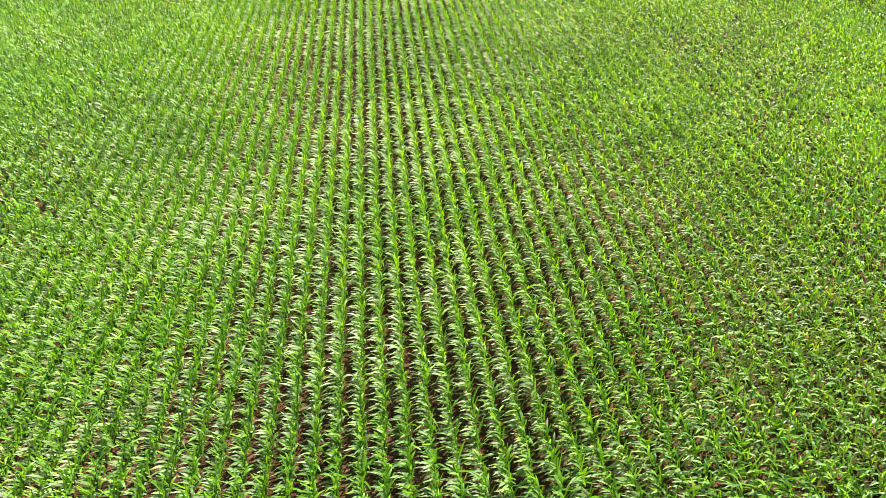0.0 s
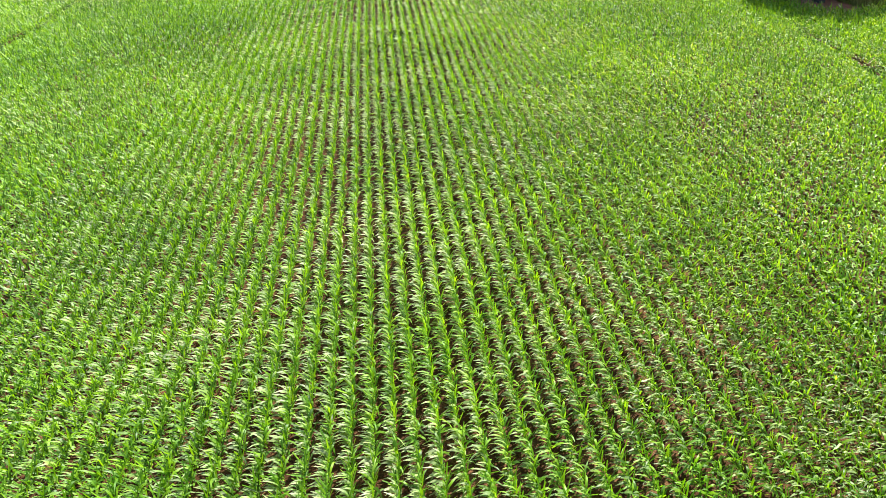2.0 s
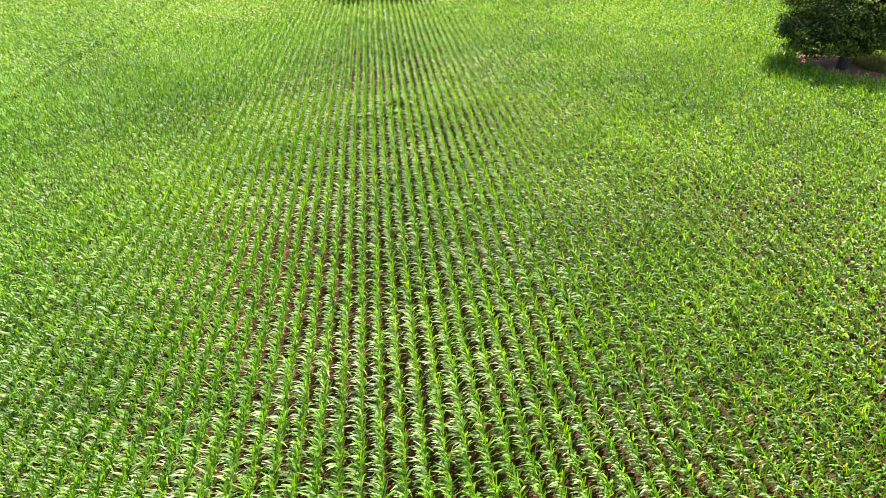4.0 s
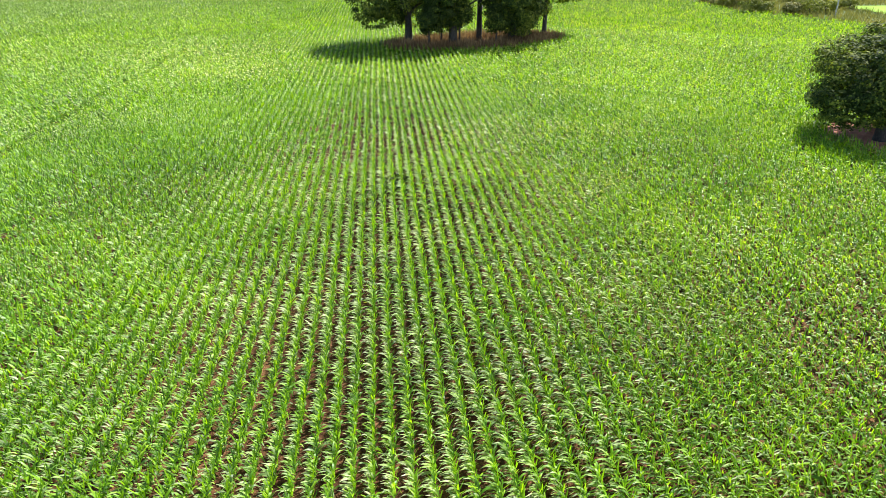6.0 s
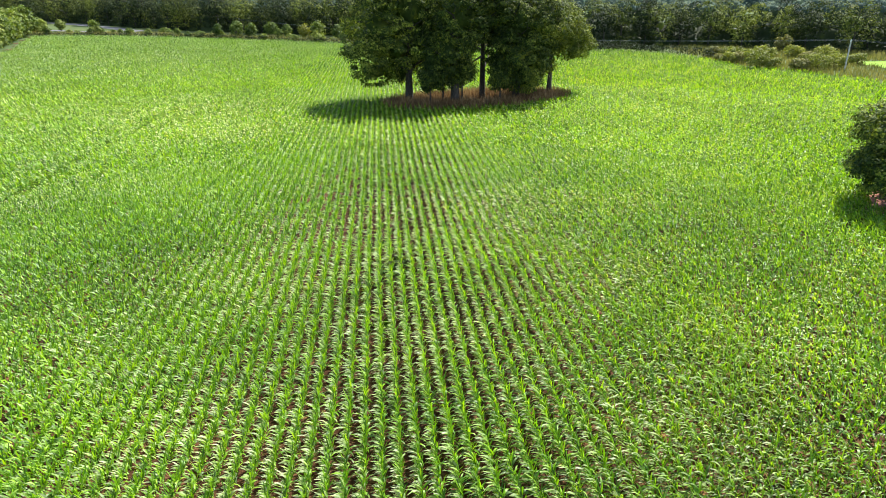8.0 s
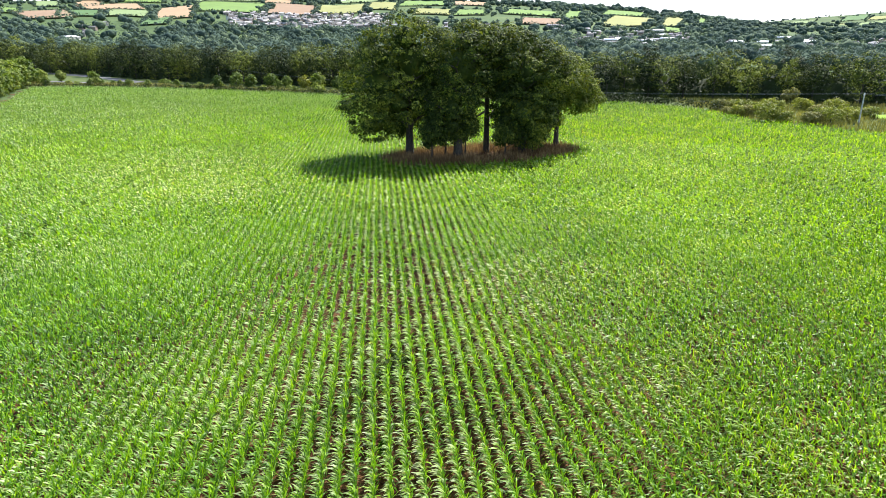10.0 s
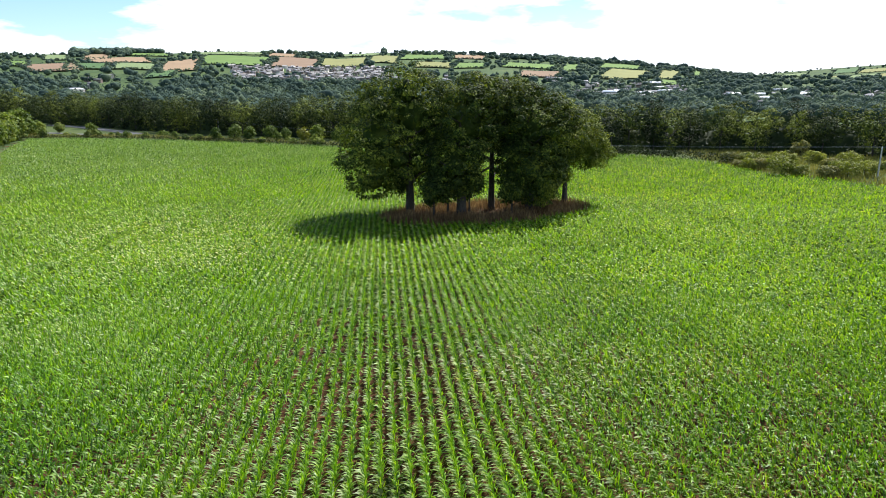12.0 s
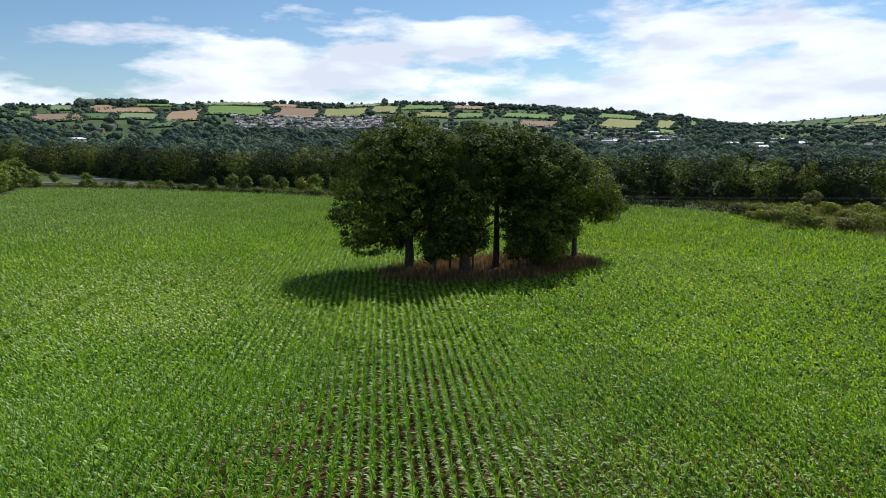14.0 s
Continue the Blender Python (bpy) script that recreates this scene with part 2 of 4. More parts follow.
# ---------------------------------------------------------------- mesh helpers
def mesh_of(name, verts, faces, mat, smooth=False, shift=None):
    """A mesh from numpy arrays: verts (n, 3) and faces (m, 3 or 4); the last argument is each blade's share of painted
    sheen.
    """
    me = bpy.data.meshes.new(name)
    v, f = np.asarray(verts, np.float32), np.asarray(faces, np.int32)
    k = f.shape[1]
    me.vertices.add(len(v))
    me.vertices.foreach_set("co", v.ravel())
    me.loops.add(f.size)
    me.loops.foreach_set("vertex_index", f.ravel())
    me.polygons.add(len(f))
    me.polygons.foreach_set("loop_start", np.arange(0, f.size, k, dtype=np.int32))
    if smooth:
        me.polygons.foreach_set("use_smooth", np.ones(len(f), bool))
    me.materials.append(mat)
    me.update(calc_edges=True)
    if shift is not None:
        me.attributes.new("shift", "FLOAT", "POINT").data.foreach_set("value", np.asarray(shift, np.float32))
    return me


def child(name, me, parent, label="", kind=""):
    ob = new(name, me)
    ob.parent = parent
    return tagged(ob, label, kind=kind)


def root(name, x, y, z=0.0, turn=0.0, label="", category="", group="", kind=""):
    ob = new(name)
    ob.empty_display_size = 0.2
    ob.matrix_basis = pose(x, y, z, 0, 0, turn)
    return tagged(ob, label, category, group, kind)


def join(parts):
    """Stack (verts, faces) pairs into one."""
    vs, fs, n = [], [], 0
    for v, f in parts:
        vs.append(v), fs.append(np.asarray(f) + n)
        n += len(v)
    return np.concatenate(vs), np.concatenate(fs)


def tube(points, radii, sides=8):
    """A tapered tube along points, as quads."""
    pts = [Vector(p) for p in points]
    vs, fs = [], []
    for i, (p, r) in enumerate(zip(pts, radii)):
        d = (pts[min(i + 1, len(pts) - 1)] - pts[max(i - 1, 0)]).normalized()
        a = d.orthogonal().normalized() if abs(d.z) < 0.9 else Vector((1, 0, 0)).cross(d).normalized()
        b = d.cross(a)
        for k in range(sides):
            w = 2 * math.pi * k / sides
            vs.append(p + r * (a * math.cos(w) + b * math.sin(w)))
    for i in range(len(pts) - 1):
        for k in range(sides):
            fs.append((i * sides + k, i * sides + (k + 1) % sides, (i + 1) * sides + (k + 1) % sides, (i + 1) * sides + k))
    return np.array([tuple(v) for v in vs]), np.array(fs)


def icosahedron(n=1):
    bm = bmesh.new()
    bmesh.ops.create_icosphere(bm, subdivisions=n, radius=1)
    v = np.array([tuple(q.co) for q in bm.verts])
    f = np.array([[q.index for q in t.verts] for t in bm.faces])
    bm.free()
    return v, f


ICO_V, ICO_F = icosahedron()


# ---------------------------------------------------------------- the lie of the land
# elevation of the ridge over the eye (in thousandths) against bearing in thousandths of a radian
RIDGE_AZ = np.array([-1600, -900, -572, -490, -425, -371, -294, -213, -129, -60, 45, 176, 302, 382, 458, 700, 1600]) / 1000
RIDGE_EL = np.array([38, 42, 44.5, 47.5, 50, 50, 53.5, 52, 50, 53.5, 51, 44.5, 34, 24.5, 13.5, 8, 16]) / 1000
FAR_AZ = np.array([-1600, 300, 440, 528, 593, 640, 900, 1600]) / 1000
FAR_EL = np.array([8, 9, 17, 24, 28.5, 31, 36, 30]) / 1000
EYE_Z, R0, R1, R2 = 19.0, 420.0, 2000.0, 4200.0


def land(x, y):
    """Height of the ground: the flat field, a shallow dip behind the wood, a long hillside and a farther hill."""
    x, y = np.asarray(x, float), np.asarray(y, float)
    yy = y - 8
    r = np.hypot(x, yy)
    az = np.arctan2(x, yy)
    top = EYE_Z + R1 * np.interp(az, RIDGE_AZ, RIDGE_EL)
    far = EYE_Z + R2 * np.interp(az, FAR_AZ, FAR_EL)
    s = np.clip((r - R0) / (R1 - R0), 0, 1)
    up = s ** 1.15
    wob = 5 * np.sin(x * 0.006 + 1.3) * np.sin(y * 0.0047 + 0.4) * np.clip((r - 500) / 600, 0, 1) * (1 - s)
    z = top * up + wob
    z = np.where(r > R1, top - (r - R1) * 0.06, z)
    s2 = np.clip((r - R1 - 300) / (R2 - R1 - 300), 0, 1)
    z2 = far * s2 ** 1.1 - 20
    z = np.where(r > R1 + 300, np.maximum(z, z2), z)
    return np.where(r < R0, 0.0, z)


def grid_faces(a, b, wrap=False):
    i, j = np.meshgrid(np.arange(a - 1), np.arange(b if wrap else b - 1), indexing="ij")
    k = (j + 1) % b
    return np.stack([i * b + j, (i + 1) * b + j, (i + 1) * b + k, i * b + k], -1).reshape(-1, 4)


def build_ground():
    rs = np.concatenate([[0.5, 60, 120, 200, 300], np.linspace(R0, R1 + 300, 70), np.linspace(R1 + 400, 4700, 32)])
    n = 256
    az = np.linspace(0, 2 * np.pi, n, endpoint=False)
    r, a = np.meshgrid(rs, az, indexing="ij")
    x, y = r * np.sin(a), 8 + r * np.cos(a)
    v = np.stack([x, y, land(x, y) - 0.12], -1).reshape(-1, 3)
    f = grid_faces(len(rs), n, wrap=True)[:, ::-1]
    v = np.concatenate([v, [[0, 8, -0.12]]])
    me = mesh_of("ground", v, f, M_GROUND, smooth=True)
    tagged(new("ground", me), "rolling green farmland reaching to the hills", "ground", kind="structure")


build_ground()

# ---------------------------------------------------------------- the maize field
ROW_TURN = radians(3.9)              # rows run this far left of +y
ROW_DIR = np.array([-math.sin(ROW_TURN), math.cos(ROW_TURN)])
ROW_SIDE = np.array([math.cos(ROW_TURN), math.sin(ROW_TURN)])
ROW_GAP, ROW_PHASE = 0.75, 0.04
# wheel tracks through the crop: x at y = 0, drift of x per metre, first and last y
TRAMLINES = ((-37.6, -0.0275, -60, 92), (36.4, -0.012, 2, 26))


def right_edge(y):
    return np.interp(y, [-60, 60, 100, 117, 129, 138, 148, 160, 170, 180], [130, 112, 94, 87.1, 81, 74.5, 73.1, 71.5, 68, 58])


def far_edge(x):
    return np.interp(x, [-260, -158, -138, -111, -73, -31, 46, 58, 68, 72, 90], [300, 263, 262, 254, 237, 214.3, 178.5, 177, 169.5, 162, 130])


def left_edge(y):
    return np.interp(y, [-60, 180, 200, 226, 257, 280], [-150, -128, -131.2, -144, -157.6, -168])


CLUMP_C, CLUMP_R = np.array([9.5, 97.5]), np.array([16.5, 8.5])
LONE_C, LONE_R = np.array([44.4, 37.6]), np.array([5.2, 5.8])


def in_field(x, y):
    ok = (y < far_edge(x)) & (x < right_edge(y)) & (x > left_edge(y))
    w = 0.12 * np.sin(x * 0.9) + 0.08 * np.sin(y * 1.7)
    shift = 0.22 * (x - CLUMP_C[0])
    ok &= ((x - CLUMP_C[0]) / CLUMP_R[0]) ** 2 + ((y - CLUMP_C[1] - shift) / CLUMP_R[1]) ** 2 > 1 + w
    ok &= ((x - LONE_C[0]) / LONE_R[0]) ** 2 + ((y - LONE_C[1]) / LONE_R[1]) ** 2 > 1 + w
    return ok


rng = np.random.default_rng(7)


def row_points(spacing, y0, y1, x0, x1):
    """Seed places on every row within a box, jittered; gives x, y and the row's number."""
    ks = np.arange(math.floor((x0 - 25) / ROW_GAP), math.ceil((x1 + 25) / ROW_GAP))
    vs = np.arange(y0 - 5, y1 + 5, spacing)
    k, v = np.meshgrid(ks, vs, indexing="ij")
    u = ROW_GAP * (k + ROW_PHASE)
    v = v + rng.uniform(-0.35, 0.35, v.shape) * spacing
    uu = u + rng.normal(0, 0.03, v.shape)
    x = uu * ROW_SIDE[0] + v * ROW_DIR[0]
    y = uu * ROW_SIDE[1] + v * ROW_DIR[1]
    keep = (y > y0) & (y < y1) & (x > x0) & (x < x1) & in_field(x, y)
    for x0t, drift, ya, yb in TRAMLINES:
        keep &= (np.abs(x - x0t - drift * y) > 0.48) | (y < ya) | (y > yb)
    return x[keep], y[keep], k[keep]


# where a pale sheen is painted on the crop: middle, half widths, strength
SHEEN_SPOTS = ((-45, 82, 30, 12, 1.0), (-22, 70, 10, 5, 0.7), (-38, 47, 12, 6, 0.5), (-26, 11, 15, 7, 0.4), (-6, 6, 8, 4, 0.5), (11, 40, 7, 4, 0.8), (-16, 26, 5, 4, 0.4), (36, 108, 7, 9, 0.8), (-90, 160, 80, 70, 0.7), (45, 135, 40, 40, 0.45), (-25, 18, 11, 32, -0.33))


def sheen_share(x, y):
    """How much pale sheen is painted on the crop at a place."""
    w = 0.50 + 0.22 * np.sin(x * 0.33 + 1.7 * np.sin(y * 0.11)) * np.sin(y * 0.41 + 0.9) + 0.12 * np.sin(x * 0.9 - y * 0.7)
    for cx, cy, rx, ry, k in SHEEN_SPOTS:
        w = w + k * np.exp(-((x - cx) / rx) ** 2 - ((y - cy) / ry) ** 2)
    return np.clip(w, 0.1, 1.5)


def maize(x, y, leaves, segs, height, length, width, upright=False, wind=0.6):
    """Leaf blades for plants at x, y: upright in the whorl, or arching over lower down. Gives verts and quads."""
    n = len(x)
    # growth drifts over the field
    vig = 1 + 0.14 * np.sin(x * 0.21 + 0.7 * np.sin(y * 0.13)) * np.sin(y * 0.17 + 1.1) + rng.normal(0, 0.09, n)
    P = np.repeat(np.stack([x, y], -1), leaves, 0)
    V = np.repeat(vig, leaves)
    lev = np.tile(np.arange(leaves) / max(leaves - 1, 1), n)
    m = n * leaves
    plane = np.repeat(np.pi / 2 + ROW_TURN + rng.normal(0, 0.5, n), leaves)      # most stand along the row
    az = plane + np.pi * np.tile(np.arange(leaves) % 2, n) + rng.normal(0, 0.55, m)
    blown = rng.random(m) < (0.25 if upright else wind)          # most blades lie over with the breeze
    az = np.where(blown, np.pi + ROW_TURN + 0.1 + rng.normal(0, 0.32, m), az)
    if upright:
        z0 = V * height * (0.30 + 0.28 * lev) * rng.uniform(0.9, 1.1, m)
        rise = np.radians(76 + rng.normal(0, 7, m))
        bend = np.radians(38 + rng.normal(0, 16, m))
        ln = V * length * rng.uniform(0.8, 1.15, m)
    else:
        z0 = V * height * (0.10 + 0.42 * lev) * rng.uniform(0.9, 1.1, m)
        rise = np.radians(62 + 12 * lev + rng.normal(0, 8, m))
        bend = np.radians(np.where(blown, 98, 140) - 25 * lev + rng.normal(0, 15, m))
        if segs == 1:
            bend = bend * 0.5
        ln = V * length * (0.8 + 0.3 * np.sin(np.pi * lev)) * rng.uniform(0.75, 1.2, m)
    twist = rng.normal(0, 0.35, m)
    wd = width * rng.uniform(0.8, 1.2, m)
    t = np.linspace(0, 1, segs + 1)
    prof = {1: [0.9, 0.45], 2: [0.75, 1.0, 0.12], 3: [0.7, 1.0, 0.8, 0.08]}[segs]
    pos = np.zeros((m, segs + 1, 3))
    pos[:, 0, 0], pos[:, 0, 1], pos[:, 0, 2] = P[:, 0], P[:, 1], z0
    for i in range(segs):
        ang = rise - bend * (t[i] + 0.5 / segs)
        step = ln / segs
        pos[:, i + 1, 0] = pos[:, i, 0] + step * np.cos(ang) * np.cos(az)
        pos[:, i + 1, 1] = pos[:, i, 1] + step * np.cos(ang) * np.sin(az)
        pos[:, i + 1, 2] = np.maximum(pos[:, i, 2] + step * np.sin(ang), 0.04)
    side = np.stack([-np.sin(az), np.cos(az), np.zeros(m)], -1)
    out = np.zeros((m, segs + 1, 2, 3))
    for i in range(segs + 1):
        s = side.copy()
        s[:, 2] = np.sin(twist * t[i] * 2)
        h = (wd * prof[i] * 0.5)[:, None] * s
        out[:, i, 0], out[:, i, 1] = pos[:, i] - h, pos[:, i] + h
    k = (segs + 1) * 2
    q = np.array([[2 * i, 2 * i + 1, 2 * i + 3, 2 * i + 2] for i in range(segs)])
    f = (np.arange(m)[:, None, None] * k + q[None]).reshape(-1, 4)
    shift = np.where(blown, np.repeat((0.55 + 0.7 * rng.random(n)) * sheen_share(x, y) * 1.25, leaves), rng.random(m) ** 3 * 0.6 * np.repeat(sheen_share(x, y), leaves)) * (0.25 * np.clip(np.repeat(sheen_share(x, y), leaves), 0.6, 2) ** 2 if upright else 1.0)
    # the painted sheen grows along a blade as it arches over, none at its foot
    show = np.repeat(shift[:, None] * np.linspace(0.0, 1.0, segs + 1) ** 0.7, 2, 1)
    return out.reshape(-1, 3), f, show.ravel()


def plants(x, y, up, arch, segs_up, segs, height, length, width, wind=0.55):
    """Whole plants: a whorl of upright blades and the arching ones below it."""
    a = maize(x, y, up, segs_up, height, length * 0.85, width * 0.85, True)
    b = maize(x, y, arch, segs, height, length, width, wind=wind)
    return (*join([a[:2], b[:2]]), np.concatenate([a[2], b[2]]))


NEAR, MID, FAR = 31.0, 56.0, 108.0


def stand(name, made, mat, parent, smooth=True):
    v, f, shift = made
    child(name, mesh_of(name, v, f, mat, smooth, shift), parent, kind="stuff")


def build_crop():
    crop = root("maize_crop", 0, 0, label="young green maize crop in straight drilled rows", category="maize", kind="stuff")
    x, y, k = row_points(0.178, -64, 285, -185, 130)
    keep = (np.abs(x) < 0.76 * (y + 38) + 9) & (y > -30)
    # a thinner stand behind and beside the path
    rest = ~keep & (np.abs(x) < 62) & (y < 45) & (rng.random(len(x)) < 0.20)
    stand("maize_stand", plants(x[rest], y[rest], 2, 3, 1, 1, 1.35, 0.56, 0.17, 0.62), M_MAIZE, crop)
    x, y, k = x[keep], y[keep], k[keep]
    # how near the path comes to each plant
    d = np.sqrt(x ** 2 + (y - np.clip(y - 18, -38, 8)) ** 2 + 18 ** 2)
    near = d < NEAR
    for row in np.unique(k[near]):
        s = near & (k == row)
        if s.sum() > 3:
            stand("maize_row", plants(x[s], y[s], 4, 5, 1, 3, 1.35, 0.58, 0.078, 0.72), M_MAIZE, crop)
    # the stand round them, and beyond it fewer and larger blades
    luck = rng.random(len(x))
    mid = ~near & (d < MID) & (luck < 0.86)
    stand("maize_stand", plants(x[mid], y[mid], 3, 4, 1, 2, 1.35, 0.53, 0.100, 0.60), M_MAIZE, crop)
    far = (d >= MID) & (d < FAR) & (luck < np.clip(0.60 - (d - MID) / 170, 0.31, 1))
    stand("maize_stand", plants(x[far], y[far], 2, 3, 1, 2, 1.32, 0.49, 0.15, 0.66), M_MAIZE, crop)
    last = (d >= FAR) & (luck < np.clip(0.33 - (d - FAR) / 500, 0.16, 1))
    greyed = rng.random(len(x)) < (d - FAR) / 75
    for some, mat in ((last & ~greyed, M_MAIZE), (last & greyed, M_FARSHEEN)):
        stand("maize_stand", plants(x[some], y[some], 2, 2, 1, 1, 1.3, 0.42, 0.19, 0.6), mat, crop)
    # a sheet for the lower leaves farther off, its colour darkened as their shade: crumpled, ridged along the rows,
    # with the row gaps between them
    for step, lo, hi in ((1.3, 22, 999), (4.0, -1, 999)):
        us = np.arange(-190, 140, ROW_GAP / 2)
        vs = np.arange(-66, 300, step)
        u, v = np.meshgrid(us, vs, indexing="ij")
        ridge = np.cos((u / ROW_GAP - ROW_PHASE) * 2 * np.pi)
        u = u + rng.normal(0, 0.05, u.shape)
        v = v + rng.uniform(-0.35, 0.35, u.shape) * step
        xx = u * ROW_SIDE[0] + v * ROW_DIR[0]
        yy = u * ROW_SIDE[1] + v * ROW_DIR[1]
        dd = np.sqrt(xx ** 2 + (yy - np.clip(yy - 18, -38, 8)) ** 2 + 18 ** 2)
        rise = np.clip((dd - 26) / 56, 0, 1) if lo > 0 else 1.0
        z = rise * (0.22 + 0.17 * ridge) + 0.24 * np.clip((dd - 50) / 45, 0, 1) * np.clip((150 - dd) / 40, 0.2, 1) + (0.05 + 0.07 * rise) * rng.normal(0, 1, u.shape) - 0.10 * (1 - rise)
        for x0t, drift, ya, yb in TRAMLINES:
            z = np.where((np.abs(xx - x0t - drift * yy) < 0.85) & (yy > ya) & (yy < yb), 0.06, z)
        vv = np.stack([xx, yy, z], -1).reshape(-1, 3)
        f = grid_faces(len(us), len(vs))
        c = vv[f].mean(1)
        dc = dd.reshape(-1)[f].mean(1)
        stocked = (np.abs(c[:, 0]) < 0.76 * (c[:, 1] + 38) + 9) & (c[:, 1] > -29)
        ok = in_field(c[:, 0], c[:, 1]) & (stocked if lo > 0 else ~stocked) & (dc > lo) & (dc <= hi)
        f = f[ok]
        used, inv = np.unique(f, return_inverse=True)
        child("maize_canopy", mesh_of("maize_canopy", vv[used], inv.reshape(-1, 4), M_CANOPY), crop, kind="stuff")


build_crop()


def build_soil():
    xs = np.concatenate([np.arange(-180, -30, 6.0), np.arange(-30, 30, 0.375), np.arange(30, 132, 6.0)])
    ys = np.concatenate([np.arange(-70, -30, 5.0), np.arange(-30, 45, 0.8), np.arange(45, 290, 5.0)])
    x, y = np.meshgrid(xs, ys, indexing="ij")
    u = x * ROW_SIDE[0] + y * ROW_SIDE[1]
    near = (np.abs(x) < 30) & (np.abs(y - 7) < 37)
    z = np.where(near, 0.03 * np.cos((u / ROW_GAP - ROW_PHASE) * 2 * np.pi) + rng.normal(0, 0.018, x.shape), 0.0)
    v = np.stack([x, y, z], -1).reshape(-1, 3)
    f = grid_faces(len(xs), len(ys))
    c = v[f].mean(1)
    f = f[(c[:, 1] < far_edge(c[:, 0]) + 1) & (c[:, 0] < right_edge(c[:, 1]) + 1) & (c[:, 0] > left_edge(c[:, 1]) - 1)]
    tagged(new("field_soil", mesh_of("field_soil", v, f, M_SOIL, smooth=True)), "red-brown tilled soil between the maize rows", "soil", kind="structure")


build_soil()


# ---------------------------------------------------------------- trees
def leaf_cards(centres, spread, per, size, r, skin=None, dome=False):
    """Small leaf sprays round clump centres, each lying roughly on the skin of its clump and crown: quads."""
    n = len(centres) * per
    c = np.repeat(centres, per, 0)
    off = r.normal(0, 1, (n, 3))
    if dome:
        off /= np.linalg.norm(off, axis=1)[:, None] / r.uniform(0.75, 1.25, (n, 1))
        off[:, 2] = np.abs(off[:, 2]) * 1.2 - 0.35
    p = c + off * np.asarray(spread)
    up = off * (0.8 if dome else 0.30) + r.normal(0, 0.40, (n, 3))
    if skin is not None:
        up += 0.65 * np.repeat(skin, per, 0)
    up[:, 2] += 0.45
    up /= np.linalg.norm(up, axis=1)[:, None]
    d = np.cross(up, r.normal(0, 1, (n, 3)))
    d /= np.linalg.norm(d, axis=1)[:, None]
    e = np.cross(up, d)
    s = size * r.uniform(0.55, 1.3, (n, 1))
    v = np.stack([p - d * s * 0.5, p + e * s * 0.36, p + d * s * 0.5, p - e * s * 0.36], 1).reshape(-1, 3)
    return v, np.arange(n * 4).reshape(-1, 4)


def with_lobes(blobs, r, share=13, size=0.31):
    """The heap of ellipsoids with smaller lobes budding from it, to break the outline."""
    out = [tuple(b) for b in blobs]
    for b in blobs:
        for i in range(share):
            d = r.normal(0, 1, 3)
            d[2] = abs(d[2]) * 0.8 - 0.15
            d /= np.linalg.norm(d)
            q = size * r.uniform(0.75, 1.25)
            out.append((*(np.array(b[:3]) + d * np.array(b[3:]) * 0.82), b[3] * q, b[4] * q, b[5] * q * 0.85))
    return out


def crown_points(blobs, count, r, low=-1.0):
    """Clump centres on the skin of a heap of ellipsoids, uneven, few inside; and the way each faces."""
    b = np.array(blobs, float)
    area = (b[:, 3] * b[:, 4] + b[:, 4] * b[:, 5] + b[:, 3] * b[:, 5])
    pick = r.choice(len(b), count * 4, p=area / area.sum())
    d = r.normal(0, 1, (count * 4, 3))
    d /= np.linalg.norm(d, axis=1)[:, None]
    rad = 1 - 0.28 * r.random((count * 4, 1)) ** 2.6
    p = b[pick, :3] + d * b[pick, 3:] * rad
    deep = np.zeros(len(p), bool)
    for q in b:
        deep |= (((p - q[:3]) / q[3:]) ** 2).sum(1) < 0.50
    ok = ~deep & (p[:, 2] > low)
    return p[ok][:count], d[ok][:count]


def clothed(blobs, clumps, per, leaf, tuft, r, low, inner, inner_size, heart=0.40):
    """The foliage of a crown: sprays on the skin and a shaded mass within."""
    lobed = with_lobes(blobs, r)
    p, d = crown_points(lobed, clumps, r, low)
    return join([leaf_cards(p, (tuft, tuft, tuft * 0.75), per, leaf, r, d, True), inner_mass(blobs, int(inner * 1.8), inner_size * 0.75, r, low + 0.4), core(blobs, r, heart)])


def core(blobs, r, share):
    """A solid core added inside each lobe to block the light: lumpy closed rings."""
    a, h = np.meshgrid(np.linspace(0, 2 * np.pi, 10, endpoint=False), np.radians(np.linspace(4, 176, 7)), indexing="xy")
    ball = np.stack([np.sin(h) * np.cos(a), np.sin(h) * np.sin(a), np.cos(h)], -1).reshape(-1, 3)
    f = grid_faces(7, 10, wrap=True)
    return join([(np.array(b[:3]) + ball * r.uniform(0.8, 1.2, (len(ball), 1)) * np.array(b[3:]) * share, f) for b in blobs])


def inner_mass(blobs, count, size, r, low):
    """Shaded foliage inside a crown, as larger sprays."""
    b = np.array(blobs, float)
    vol = b[:, 3] * b[:, 4] * b[:, 5]
    pick = r.choice(len(b), count, p=vol / vol.sum())
    d = r.normal(0, 1, (count, 3))
    d /= np.linalg.norm(d, axis=1)[:, None]
    p = b[pick, :3] + d * b[pick, 3:] * r.uniform(0.55, 0.86, (count, 1))
    return leaf_cards(p[p[:, 2] > low], (0.1, 0.1, 0.1), 1, size, r)


